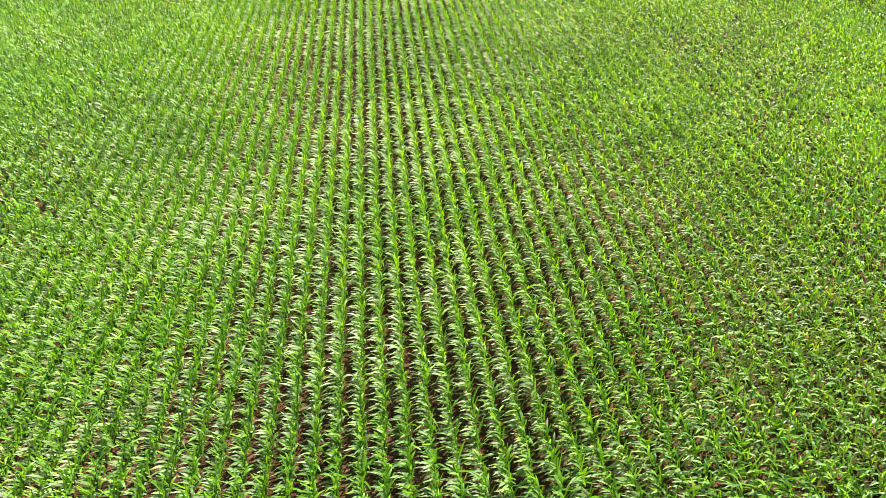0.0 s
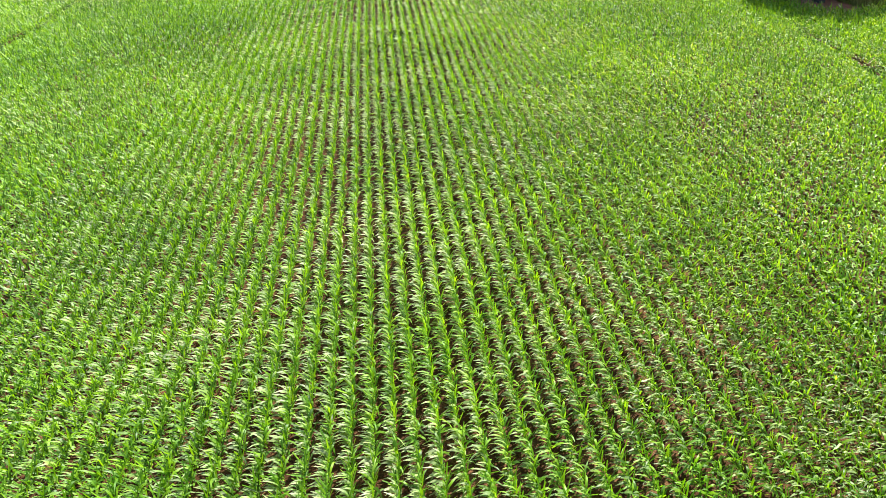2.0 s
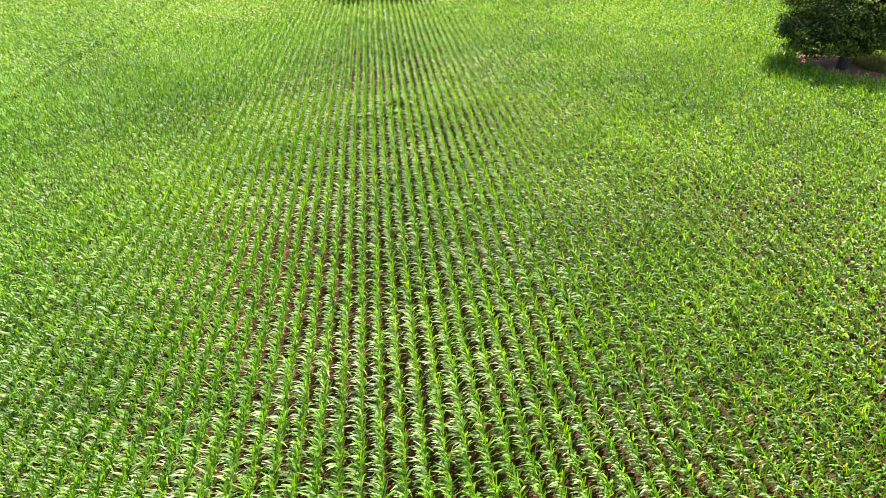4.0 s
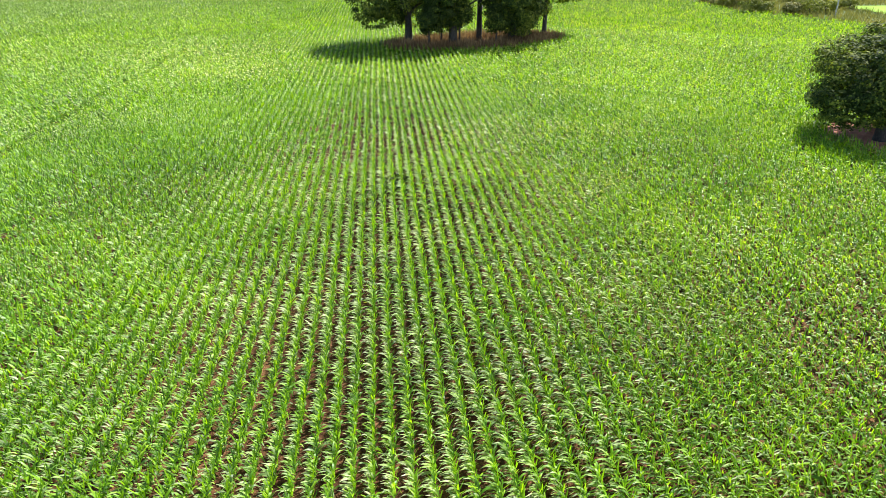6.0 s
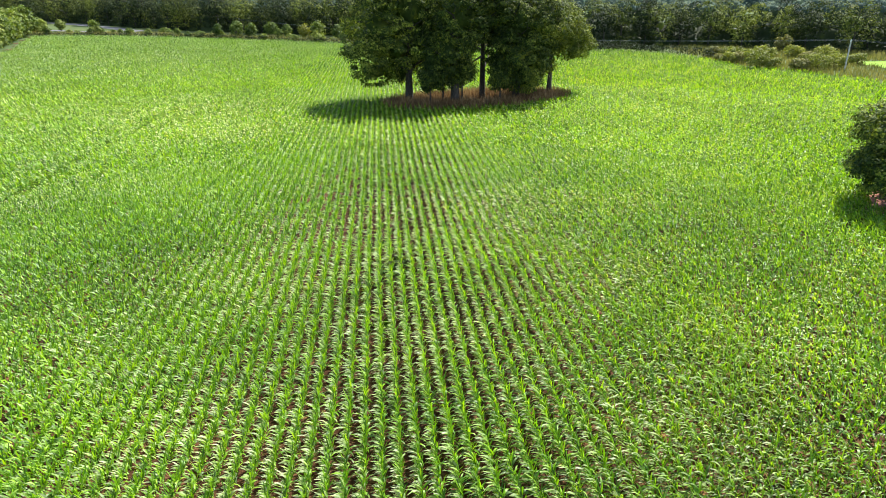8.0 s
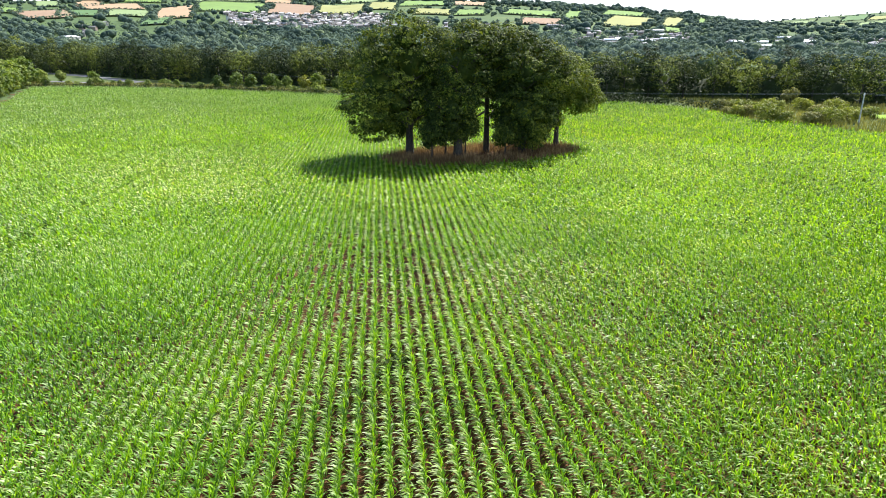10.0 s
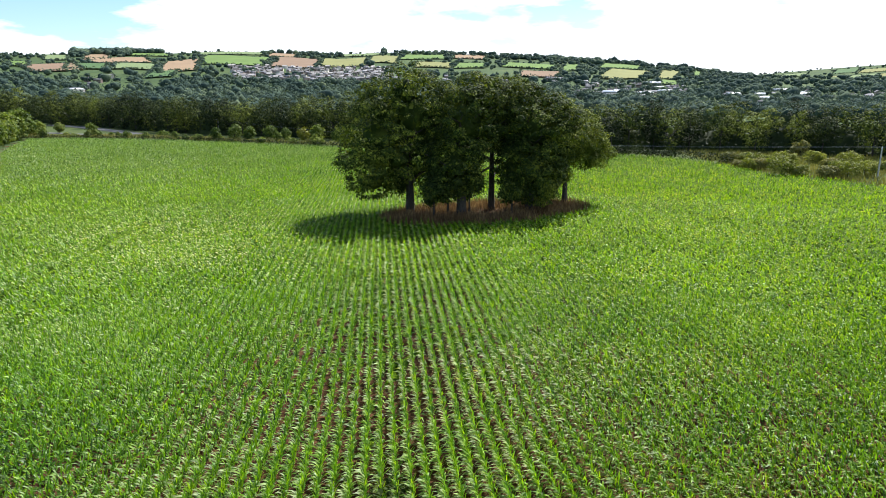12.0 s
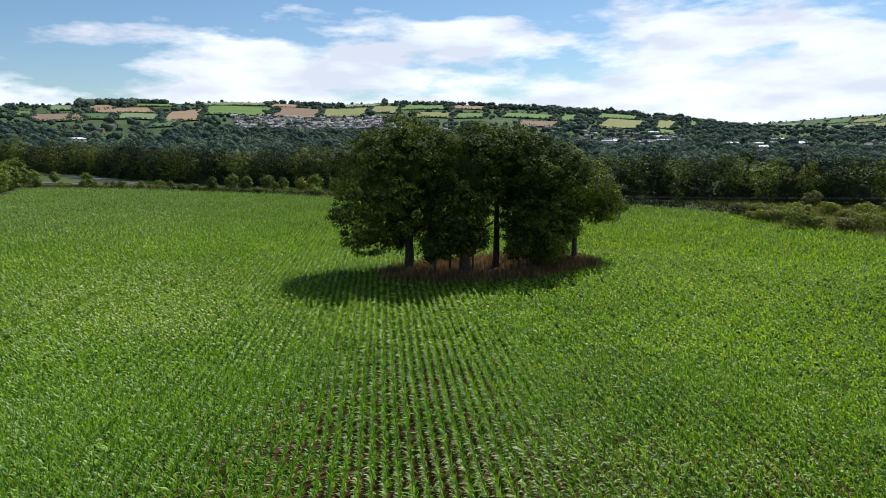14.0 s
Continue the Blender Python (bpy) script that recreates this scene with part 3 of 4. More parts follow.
def trunk_mesh(height, radius, lean, limbs, r, spread):
    parts = [tube([(0, 0, -0.25), (0, 0, 0.25), (lean[0] * 0.2, lean[1] * 0.2, height * 0.25), (lean[0] * 0.6, lean[1] * 0.6, height * 0.6), (lean[0], lean[1], height)],
                  [radius * 1.5, radius * 1.15, radius * 0.9, radius * 0.62, radius * 0.15], 9)]
    for i in range(limbs):
        f = r.uniform(0.22, 0.8)
        a = 2 * math.pi * (i + r.uniform(-0.3, 0.3)) / limbs * 2.4
        b = Vector((lean[0] * f, lean[1] * f, height * f))
        ln = spread * r.uniform(0.6, 0.95) * (1.15 - 0.5 * f)
        mid = b + Vector((math.cos(a) * ln * 0.5, math.sin(a) * ln * 0.5, ln * 0.28))
        end = mid + Vector((math.cos(a + 0.3) * ln * 0.5, math.sin(a + 0.3) * ln * 0.5, ln * 0.25))
        twig = mid + Vector((math.cos(a - 0.8) * ln * 0.4, math.sin(a - 0.8) * ln * 0.4, ln * 0.2))
        parts.append(join([tube([b, mid, end], [radius * 0.42, radius * 0.26, radius * 0.06], 6), tube([mid, twig], [radius * 0.2, radius * 0.05], 6)]))
    return parts


def tree(name, x, y, z, height, radius, blobs, clumps, per, leaf, mat, seed, label, category="tree", group="", limbs=9, lean=(0, 0), spread=None, tuft=0.40, low=0.6):
    r = np.random.default_rng(seed)
    ob = root(name, x, y, z, label=label, category=category, group=group)
    stem, *boughs = trunk_mesh(height * 0.86, radius, lean, limbs, r, spread or height * 0.36)
    bole = child("trunk", mesh_of("trunk", *stem, M_BARK, smooth=True), ob)
    for b in boughs:
        child("limb", mesh_of("limb", *b, M_BARK, smooth=True), bole)
    v, f = clothed(blobs, int(clumps * 0.62), int(per * 1.6), leaf, tuft * 1.8, r, low, clumps, 1.0)
    child("crown", mesh_of("crown", v, f, mat), ob)
    return ob


def oak_group():
    g = "trees of the clump"
    tree("oak_tree", -2.6, 97.5, 0, 22.0, 0.62,
         [(0.8, 0, 14.8, 6.0, 6, 7.0), (-4.6, 0, 11.8, 6.0, 6.2, 6.2), (-5.4, -1, 8.2, 5.0, 5.0, 4.0), (-5.7, -1.5, 5.4, 4.0, 3.8, 2.6), (-1.4, 1.5, 4.6, 2.6, 2.6, 3.4), (2.8, 0.5, 10.5, 4, 4.5, 5), (3.4, 0.5, 6.0, 2.6, 3, 3.6), (-0.4, -1.0, 18.8, 4.6, 4.2, 3.9), (-4.0, 0, 15.6, 4.6, 4.6, 4.4), (-1.6, -2.4, 9.2, 3.8, 3.4, 3.6)],
         1300, 22, 0.34, M_OAK, 11, "broad dark-green oak with low drooping boughs", group=g, limbs=11, low=2.6)
    tree("oak_tree", 5.2, 95.0, 0, 21.0, 0.70,
         [(0.5, 0.5, 14, 5.4, 5.5, 6.8), (-1, -0.5, 8.6, 4.0, 4.5, 5.4), (2.4, 1, 17.3, 4.2, 4, 3.9), (-2.4, 0.5, 5.0, 2.6, 3.0, 3.6)],
         900, 22, 0.34, M_OAK, 12, "tall dark-green oak with a thick trunk", group=g, limbs=9)
    tree("oak_tree", 10.2, 99.5, 0, 20.8, 0.50,
         [(0.8, 0, 14.8, 5.6, 5.2, 6.0), (3.5, 0, 16.6, 4.4, 4, 3.7)],
         720, 22, 0.34, M_OAK, 13, "tall oak with a slim bare trunk", group=g, limbs=8)
    tree("oak_tree", 16.0, 97.8, 0, 20.5, 0.62,
         [(0.2, 0, 12.8, 6.0, 6, 6.4), (0.2, -1, 7.2, 4.6, 5, 5.6), (4.0, 0, 12.6, 4.4, 4.5, 4.4), (0.0, -1, 4.6, 3.6, 3.2, 3.0), (-3.0, -0.5, 7.2, 2.3, 3.0, 5.0), (2.2, -0.5, 4.6, 2.4, 3.0, 3.4)],
         1200, 22, 0.34, M_OAK, 14, "dense dark oak leafy almost to the ground", group=g, limbs=10)
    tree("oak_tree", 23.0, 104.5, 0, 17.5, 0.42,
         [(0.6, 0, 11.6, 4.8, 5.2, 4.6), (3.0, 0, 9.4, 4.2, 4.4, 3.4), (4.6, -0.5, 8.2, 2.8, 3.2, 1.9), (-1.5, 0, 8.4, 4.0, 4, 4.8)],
         760, 22, 0.34, M_OAKLIT, 15, "smaller oak with a lighter spreading side bough", group=g, limbs=9)
    for x, y, h, s in ((1.0, 92.8, 7.4, 21), (19.6, 101.0, 7.5, 22), (3.2, 96.0, 8.5, 23), (6.4, 95.2, 8.0, 24), (12.8, 94.6, 7.0, 25), (17.9, 98.6, 8.0, 26)):
        tree("young_oak", x, y, 0, h, 0.16, [(0.3, 0, h * 0.68, 2.0, 1.9, h * 0.30), (-0.6, 0.4, h * 0.45, 1.1, 1.1, h * 0.16)], 230, 12, 0.34, M_OAK, s,
             "slim young oak under the taller crowns", group=g, limbs=6, low=1.6)


oak_group()

tree("lone_oak", 43.6, 36.8, 0, 10.4, 0.55,
     [(1.6, 2.5, 6.0, 7.0, 6.2, 4.3), (-2.4, 1.0, 3.9, 4.1, 3.9, 2.8), (0.6, -0.4, 3.9, 4.2, 3.4, 2.1), (3.2, 2.5, 7.0, 5.1, 4.9, 3.7), (4.1, 1.5, 4.9, 4.5, 4.1, 2.9)],
     1500, 28, 0.26, M_OAK, 31, "low rounded oak standing alone on bare red earth", limbs=10, lean=(1.2, 1.8), spread=5.0, low=1.1)



# ---------------------------------------------------------------- bare ground, dry grass
def patch_mesh(name, cx, cy, rx, ry, z, mat, wob, seed, shear=0.0):
    """A thin domed patch of ground with a ragged rim."""
    r = np.random.default_rng(seed)
    rings, n = 8, 48
    ph = r.uniform(0, 6, 3)
    v = []
    for i in range(rings + 1):
        f = i / rings
        for j in range(n):
            a = 2 * math.pi * j / n
            k = f * (1 + wob * (math.sin(3 * a + ph[0]) + 0.6 * math.sin(7 * a + ph[1]) + 0.4 * math.sin(13 * a + ph[2])))
            v.append((cx + rx * k * math.cos(a), cy + ry * k * math.sin(a) + shear * rx * k * math.cos(a), z * (1 - f ** 3) - 0.02 * (f == 1) + 0.01))
    return mesh_of(name, np.array(v), grid_faces(rings + 1, n, wrap=True)[:, ::-1], mat, smooth=True)


tagged(new("earth_mound", patch_mesh("earth_mound", LONE_C[0] + 0.2, LONE_C[1], 5.6, 6.2, 0.2, M_BARE, 0.05, 3)), "bare red earth under the lone oak", "bare earth", kind="structure")
tagged(new("earth_mound", patch_mesh("earth_mound", CLUMP_C[0], CLUMP_C[1], 16.8, 8.6, 0.3, M_SOIL, 0.04, 4, 0.22)), "dry reddish earth under the clump of oaks", "bare earth", kind="structure")


def blades(points, height, width, r, lean=0.35):
    """Grass blades as slim bent quads."""
    n = len(points)
    a = r.uniform(0, 2 * np.pi, n)
    h = height * r.uniform(0.5, 1.25, n)
    tip = points + np.stack([np.cos(a) * h * lean, np.sin(a) * h * lean, h], -1)
    s = np.stack([-np.sin(a), np.cos(a), np.zeros(n)], -1) * width * 0.5
    v = np.stack([points - s, points + s, tip + s * 0.35, tip - s * 0.35], 1).reshape(-1, 3)
    return v, np.arange(n * 4).reshape(-1, 4)


def ring_points(c, radius, count, inner, r, shear=0.0):
    a = r.uniform(0, 2 * np.pi, count)
    f = np.sqrt(r.uniform(inner ** 2, 1, count))
    x = radius[0] * f * np.cos(a)
    return np.stack([c[0] + x, c[1] + radius[1] * f * np.sin(a) + shear * x, np.full(count, 0.05)], -1)


g_rng = np.random.default_rng(41)
pts = ring_points(CLUMP_C, CLUMP_R * 1.02, 11000, 0.15, g_rng, 0.22)
tagged(new("dry_grass", mesh_of("dry_grass", *blades(pts, 1.15, 0.10, g_rng), M_DRY)), "tall dry russet grass round the oak trunks", "grass", kind="stuff")
pts = ring_points(LONE_C + np.array([3.6, 0.6]), np.array([2.6, 4.6]), 2600, 0.0, g_rng)
tagged(new("dry_grass", mesh_of("dry_grass", *blades(pts, 0.7, 0.08, g_rng), M_ROUGH)), "sparse rough grass at the edge of bare earth", "grass", kind="stuff")

# clods between the nearest rows
OCTA_V = np.array([(1, 0, 0), (-1, 0, 0), (0, 1, 0), (0, -1, 0), (0, 0, 1), (0, 0, -1)], float)
OCTA_F = np.array([(0, 2, 4), (2, 1, 4), (1, 3, 4), (3, 0, 4), (2, 0, 5), (1, 2, 5), (3, 1, 5), (0, 3, 5)])


def build_clods():
    n = 3500
    k = g_rng.integers(-18, 19, n)
    u = ROW_GAP * (k + 0.5 + ROW_PHASE) + g_rng.normal(0, 0.13, n)
    v = g_rng.uniform(-30, 42, n)
    c = np.stack([u * ROW_SIDE[0] + v * ROW_DIR[0], u * ROW_SIDE[1] + v * ROW_DIR[1], np.full(n, 0.005)], -1)
    s = 0.045 * g_rng.lognormal(0, 0.5, (n, 1, 1)) * g_rng.uniform(0.6, 1.4, (n, 6, 1))
    vv = c[:, None, :] + OCTA_V[None] * s * np.array([1, 1, 0.7])
    ff = (np.arange(n)[:, None, None] * 6 + OCTA_F[None]).reshape(-1, 3)
    tagged(new("soil_clods", mesh_of("soil_clods", vv.reshape(-1, 3), ff, M_SOIL)), "loose red-brown clods between the rows", "soil", kind="stuff")


build_clods()


def weed_clump(x, y, radius, seed):
    r = np.random.default_rng(seed)
    c = np.stack([r.normal(x, radius * 0.5, 60), r.normal(y, radius * 0.5, 60), r.uniform(0.15, 1.0, 60)], -1)
    tagged(new("weed_clump", mesh_of("weed_clump", *leaf_cards(c, (0.16, 0.16, 0.10), 7, 0.26, r), M_OAK)), "dark broad-leaved weeds growing in the maize rows", "weeds", kind="stuff")


weed_clump(-2.3, 27.3, 0.9, 51)


# ---------------------------------------------------------------- bushes, hedges and the wood behind the field
def spray_tree_mesh(h, w, seed, clumps, per, leaf, mat, stem=0.18, tuft=0.8):
    """Crown of a distant tree or bush: a heap of lobes clothed in sprays."""
    r = np.random.default_rng(seed)
    lobes = [(0, 0, h * (0.5 + stem * 0.5), w * 0.42, w * 0.42, h * (0.5 - stem * 0.5))]
    for i in range(4):
        a, q = r.uniform(0, 6.28), r.uniform(0.4, 0.7)
        lobes.append((math.cos(a) * w * 0.26, math.sin(a) * w * 0.26, h * r.uniform(0.4, 0.72), w * 0.3 * q * 1.5, w * 0.3 * q * 1.5, h * 0.26 * q * 1.5))
    return mesh_of("crown", *clothed(lobes, clumps, per, leaf, tuft * 1.3, r, h * stem * 0.4, clumps * 2, leaf * 1.6, 0.18), mat)


def spray_tree(name, h, w, seed, mat, label, category, group="", clumps=60, per=12, leaf=0.9, trunk=0.22, stem=0.18, tuft=0.8):
    ob = root(name, 0, 0, label=label, category=category, group=group)
    r = np.random.default_rng(seed + 500)
    child("trunk", mesh_of("trunk", *join([tube([(0, 0, -0.2), (0.1, 0, h * 0.4), (0.2, 0.1, h * 0.8)], [trunk, trunk * 0.7, trunk * 0.15], 6), tube([(0.1, 0, h * 0.35), (w * 0.22, w * 0.1, h * 0.6)], [trunk * 0.5, trunk * 0.1], 5), tube([(0.1, 0, h * 0.3), (-w * 0.2, -w * 0.14, h * 0.55)], [trunk * 0.5, trunk * 0.1], 5)]), M_BARK, smooth=True), ob)
    child("crown", spray_tree_mesh(h, w, seed, clumps, per, leaf, mat, stem, tuft), ob)
    return ob


USED = set()


def place_all(models, places, r, low=0.85, high=1.15):
    """Set each model itself at its first place and copies at the rest."""
    for i, (x, y) in enumerate(places):
        m = models[i % len(models)]
        s = r.uniform(low, high)
        mat = Matrix.LocRotScale((x, y, float(land(x, y)) - 0.05), Euler((0, 0, r.uniform(0, 6.28))), (s * r.uniform(0.9, 1.1), s * r.uniform(0.9, 1.1), s))
        if m.name not in USED:
            USED.add(m.name)
            m.matrix_basis = mat
        else:
            c = copy_thing(m, mat)
            c.scale = mat.to_scale()


def wood_front(x):
    return np.interp(x, [-420, -260, -195, -152, -98, -43, 60, 92, 115, 190, 420], [470, 402, 370, 328, 284, 258, 197, 190, 172, 150, 110])


def build_wood():
    r = np.random.default_rng(77)
    models = [spray_tree("wood_tree", h, w, 60 + i, M_WOOD, lab, "tree", "trees of the wood", clumps=84, per=20, leaf=0.50, trunk=0.25, stem=0.0, tuft=0.70)
              for i, (h, w, lab) in enumerate(((15.5, 11, "broad dark-green tree in the edge of the wood"), (16.5, 10, "tall leafy tree in the wood"), (14.0, 11.5, "rounded olive-green tree of the wood"),
                                               (15.0, 9, "narrow dark tree of the wood"), (13.0, 10, "lighter green spreading tree of the wood")))]
    places = []
    for d, step in ((0, 7.0), (10, 9.0), (24, 14.0)):
        x = -330.0
        while x < 330:
            px = x + r.uniform(-2.5, 2.5)
            places.append((px, float(wood_front(px)) + d + r.uniform(-3, 3)))
            x += step
    r.shuffle(places)
    places = [p for p in places if abs(p[0]) < 0.80 * (p[1] + 10)]
    place_all(models, [p for p in places if p[0] < 20], r, 0.92, 1.22)
    place_all(models, [p for p in places if p[0] >= 20], r, 0.78, 1.04)


build_wood()


def wood_undergrowth():
    r = np.random.default_rng(19)
    n = 8000
    x = r.uniform(-300, 260, n)
    y = wood_front(x) + r.uniform(-1, 16, n)
    z = r.random(n) ** 1.1 * 7.0
    sprays = leaf_cards(np.stack([x, y, z], -1), (0.8, 0.6, 0.5), 3, 1.3, r)
    # uneven banks of shrubs added under the trees, coloured dark as the shade there
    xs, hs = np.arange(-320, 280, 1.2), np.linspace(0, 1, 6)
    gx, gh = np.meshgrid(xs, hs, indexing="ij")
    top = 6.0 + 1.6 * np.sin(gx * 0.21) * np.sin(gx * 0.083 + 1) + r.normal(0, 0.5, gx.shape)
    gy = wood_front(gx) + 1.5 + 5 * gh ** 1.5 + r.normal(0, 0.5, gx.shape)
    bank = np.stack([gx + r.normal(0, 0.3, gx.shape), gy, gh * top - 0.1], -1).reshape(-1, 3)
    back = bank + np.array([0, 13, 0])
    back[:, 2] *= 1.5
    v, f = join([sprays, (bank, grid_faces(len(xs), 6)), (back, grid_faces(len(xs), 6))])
    tagged(new("wood_undergrowth", mesh_of("wood_undergrowth", v, f, M_UNDER)), "shrubby undergrowth coloured dark as the shade beneath the wood", "undergrowth", kind="stuff")


wood_undergrowth()


def build_hedges():
    r = np.random.default_rng(5)
    # big leafy hedge along the left side of the field
    models = [spray_tree("hedge_tree", h, w, 160 + i, M_HEDGE, "bushy yellow-green tree in the field hedge", "tree", "hedge trees", clumps=60, per=12, leaf=0.75, trunk=0.16, stem=0.0, tuft=0.6)
              for i, (h, w) in enumerate(((9.0, 8.5), (7.5, 7.5), (8.2, 7.0)))]
    places = []
    for i in range(34):
        f = i / 33
        places.append((-133 - 40 * f + r.uniform(-3, 0), 190 + 92 * f + r.uniform(-2, 2)))
        if i % 2 == 0:
            places.append((-141 - 44 * f + r.uniform(-3, 1), 190 + 92 * f + r.uniform(-2, 2)))
    place_all(models, places, r, 0.9, 1.35)
    # small trees and bushes along the verge
    models = [spray_tree("verge_bush", h, w, 260 + i, M_HEDGE, "rounded green bush on the grassy verge", "bush", "verge bushes", clumps=46, per=10, leaf=0.55, trunk=0.1, stem=0.0, tuft=0.42)
              for i, (h, w) in enumerate(((3.0, 3.6), (2.2, 3.2), (3.8, 3.2)))]
    places = []
    for i in range(46):
        x = -165 + 215 * (i / 45) + r.uniform(-2, 2)
        places.append((x, float(far_edge(x)) + r.uniform(5, 15)))
    place_all(models, places, r, 0.55, 1.1)
    models = [spray_tree("verge_tree", h, w, 290 + i, M_HEDGE, "small dense green tree on the verge", "tree", "verge trees", clumps=70, per=11, leaf=0.6, trunk=0.14, stem=0.03, tuft=0.5)
              for i, (h, w) in enumerate(((6.5, 5.6), (5.2, 4.2)))]
    places = [(-139, 272), (-79.7, 247), (-72.4, 246), (-66.4, 245.5), (-58.7, 244), (-52, 241), (-39.2, 236), (-31.8, 233), (-174, 296), (-168, 300), (-180, 303), (-25, 229)]
    place_all(models, places, r, 0.85, 1.1)
    gold = spray_tree("verge_tree", 5.4, 4.2, 310, M_GOLD, "small yellow-leaved tree on the verge", "tree", clumps=60, per=11, leaf=0.55, trunk=0.12, stem=0.03, tuft=0.45)
    gold.matrix_basis = pose(-44.6, 238.0, 0)


build_hedges()


def strip_hedge(name, x0, x1, off, height, thick, mat, label, seed, leaf=0.4, dens=9.0):
    """A clipped-off hedge that follows the far edge of the field."""
    r = np.random.default_rng(seed)
    n = int((x1 - x0) * dens)
    x = r.uniform(x0, x1, n)
    y = far_edge(x) + off + r.uniform(-thick, thick, n) / 2
    z = r.uniform(0.1, 1, n) ** 0.7 * height * (1 + 0.25 * np.sin(x * 0.31) * np.sin(x * 0.083))
    v, f = leaf_cards(np.stack([x, y, z], -1), (0.3, 0.3, 0.2), 4, leaf, r)
    tagged(new(name, mesh_of(name, v, f, mat)), label, "hedge", kind="stuff")


strip_hedge("field_hedge", -165, 62, 3.0, 1.5, 1.6, M_UNDER, "low dark hedge along the far edge of the maize", 8)
strip_hedge("field_hedge", 36, 76, 2.0, 2.4, 2.5, M_UNDER, "dark clipped hedge behind the corner of the field", 9, dens=34)
strip_hedge("verge_growth", -172, 38, 9.0, 1.3, 9.0, M_ROUGH, "tangled pale grass and weeds on the verge", 10, leaf=0.55, dens=14)


def build_margin():
    r = np.random.default_rng(15)
    # verge behind the far edge and the rough corner at the right
    xs = np.arange(-260, 200, 4.0)
    fs = np.linspace(0, 1, 12)
    x, f = np.meshgrid(xs, fs, indexing="ij")
    y0 = np.where(x < 70, far_edge(x) + 1.0, np.where(x < 88, 124.0, 100.0))
    y = y0 + f * (wood_front(x) + 8 - y0)
    keepz = 0.03 + 0.05 * r.random(x.shape)
    v = np.stack([x, y, keepz], -1).reshape(-1, 3)
    tagged(new("verge", mesh_of("verge", v, grid_faces(len(xs), len(fs)), M_VERGE, smooth=True)), "rough grassy verge behind the maize field", "verge", kind="structure")
    n = 26000
    px, py = r.uniform(74, 150, n), r.uniform(100, 190, n)
    ok = (px > right_edge(py) + 1.5) & (py > 100) & (py < wood_front(px))
    ok &= ~((px > 106) & (py > 122) & (py < 146))
    pts = np.stack([px, py, np.full(n, 0.05)], -1)[ok]
    tagged(new("rough_grass", mesh_of("rough_grass", *blades(pts, 0.9, 0.16, r), M_ROUGH)), "dry golden rough grass beside the maize", "grass", kind="stuff")
    models = [spray_tree("scrub_bush", h, w, 360 + i, m, lab, "bush", "scrub bushes", clumps=80, per=14, leaf=0.34, trunk=0.1, stem=0.0, tuft=0.36)
              for i, (h, w, m, lab) in enumerate(((3.4, 5.2, M_SCRUB, "spreading green bramble bush in rough grass"), (2.6, 4.4, M_SCRUB, "low olive bush in rough grass"), (2.2, 3.8, M_ROUGH, "yellowish scrub bush in dry grass")))]
    places = [(80.6, 152), (84, 154), (89.8, 155), (87, 151.5), (76, 147), (78.5, 146.5), (77.3, 135.5), (80, 133.5), (97.2, 149), (102.3, 150), (102.6, 143), (85.3, 131.5), (89, 131), (82, 160), (78, 161), (94, 133), (104, 140), (74.8, 150), (92, 138), (98, 158)]
    place_all(models, places, r, 0.85, 1.3)
    grey = spray_tree("scrub_bush", 4.6, 4.4, 371, M_ROUGH, "pale grey-green willow bush before the wood", "bush", clumps=70, per=11, leaf=0.5, trunk=0.1, stem=0.0, tuft=0.42)
    grey.matrix_basis = pose(103, 172, 0)
    # bright grass field at the corner
    xs, ys = np.linspace(106, 190, 12), np.linspace(122, 146, 6)
    x, y = np.meshgrid(xs, ys, indexing="ij")
    tagged(new("grass_field", mesh_of("grass_field", np.stack([x, y, np.full(x.shape, 0.13)], -1).reshape(-1, 3), grid_faces(12, 6), M_LUSH)), "bright mown grass field beyond the scrub", "grass", kind="structure")


M_LUSH = earth_material("lush_grass", ((0.2, (0.13, 0.24, 0.018)), (0.5, (0.18, 0.30, 0.025)), (0.85, (0.24, 0.36, 0.04))), 0.1, 0.4)
build_margin()


def road(name, pts, width, label):
    pts = [np.array(p, float) for p in pts]
    v = []
    for i, p in enumerate(pts):
        d = pts[min(i + 1, len(pts) - 1)] - pts[max(i - 1, 0)]
        d /= np.linalg.norm(d)
        s = np.array([-d[1], d[0]]) * width / 2
        v += [(*(p - s), 0.16), (*(p + s), 0.16)]
    f = [(2 * i, 2 * i + 2, 2 * i + 3, 2 * i + 1) for i in range(len(pts) - 1)]
    tagged(new(name, mesh_of(name, np.array(v), np.array(f), M_ROAD)), label, "road", kind="structure")


road("road", [(-300, 330), (-230, 316), (-175, 304), (-159, 295), (-140, 285), (-112, 272)], 5.0, "pale grey asphalt lane behind the field")
road("road", [(-260, 398), (-210, 372), (-182, 348), (-152, 317), (-128, 290)], 7.0, "grey asphalt road curving into the wood")


# ---------------------------------------------------------------- power line
M_POLE = plain_material("weathered_pole", (0.46, 0.44, 0.41), 0.85)
M_WIRE = plain_material("bare_wire", (0.40, 0.40, 0.42), 0.45, 0.5)
M_CERAMIC = plain_material("white_insulator", (0.75, 0.75, 0.73), 0.3)


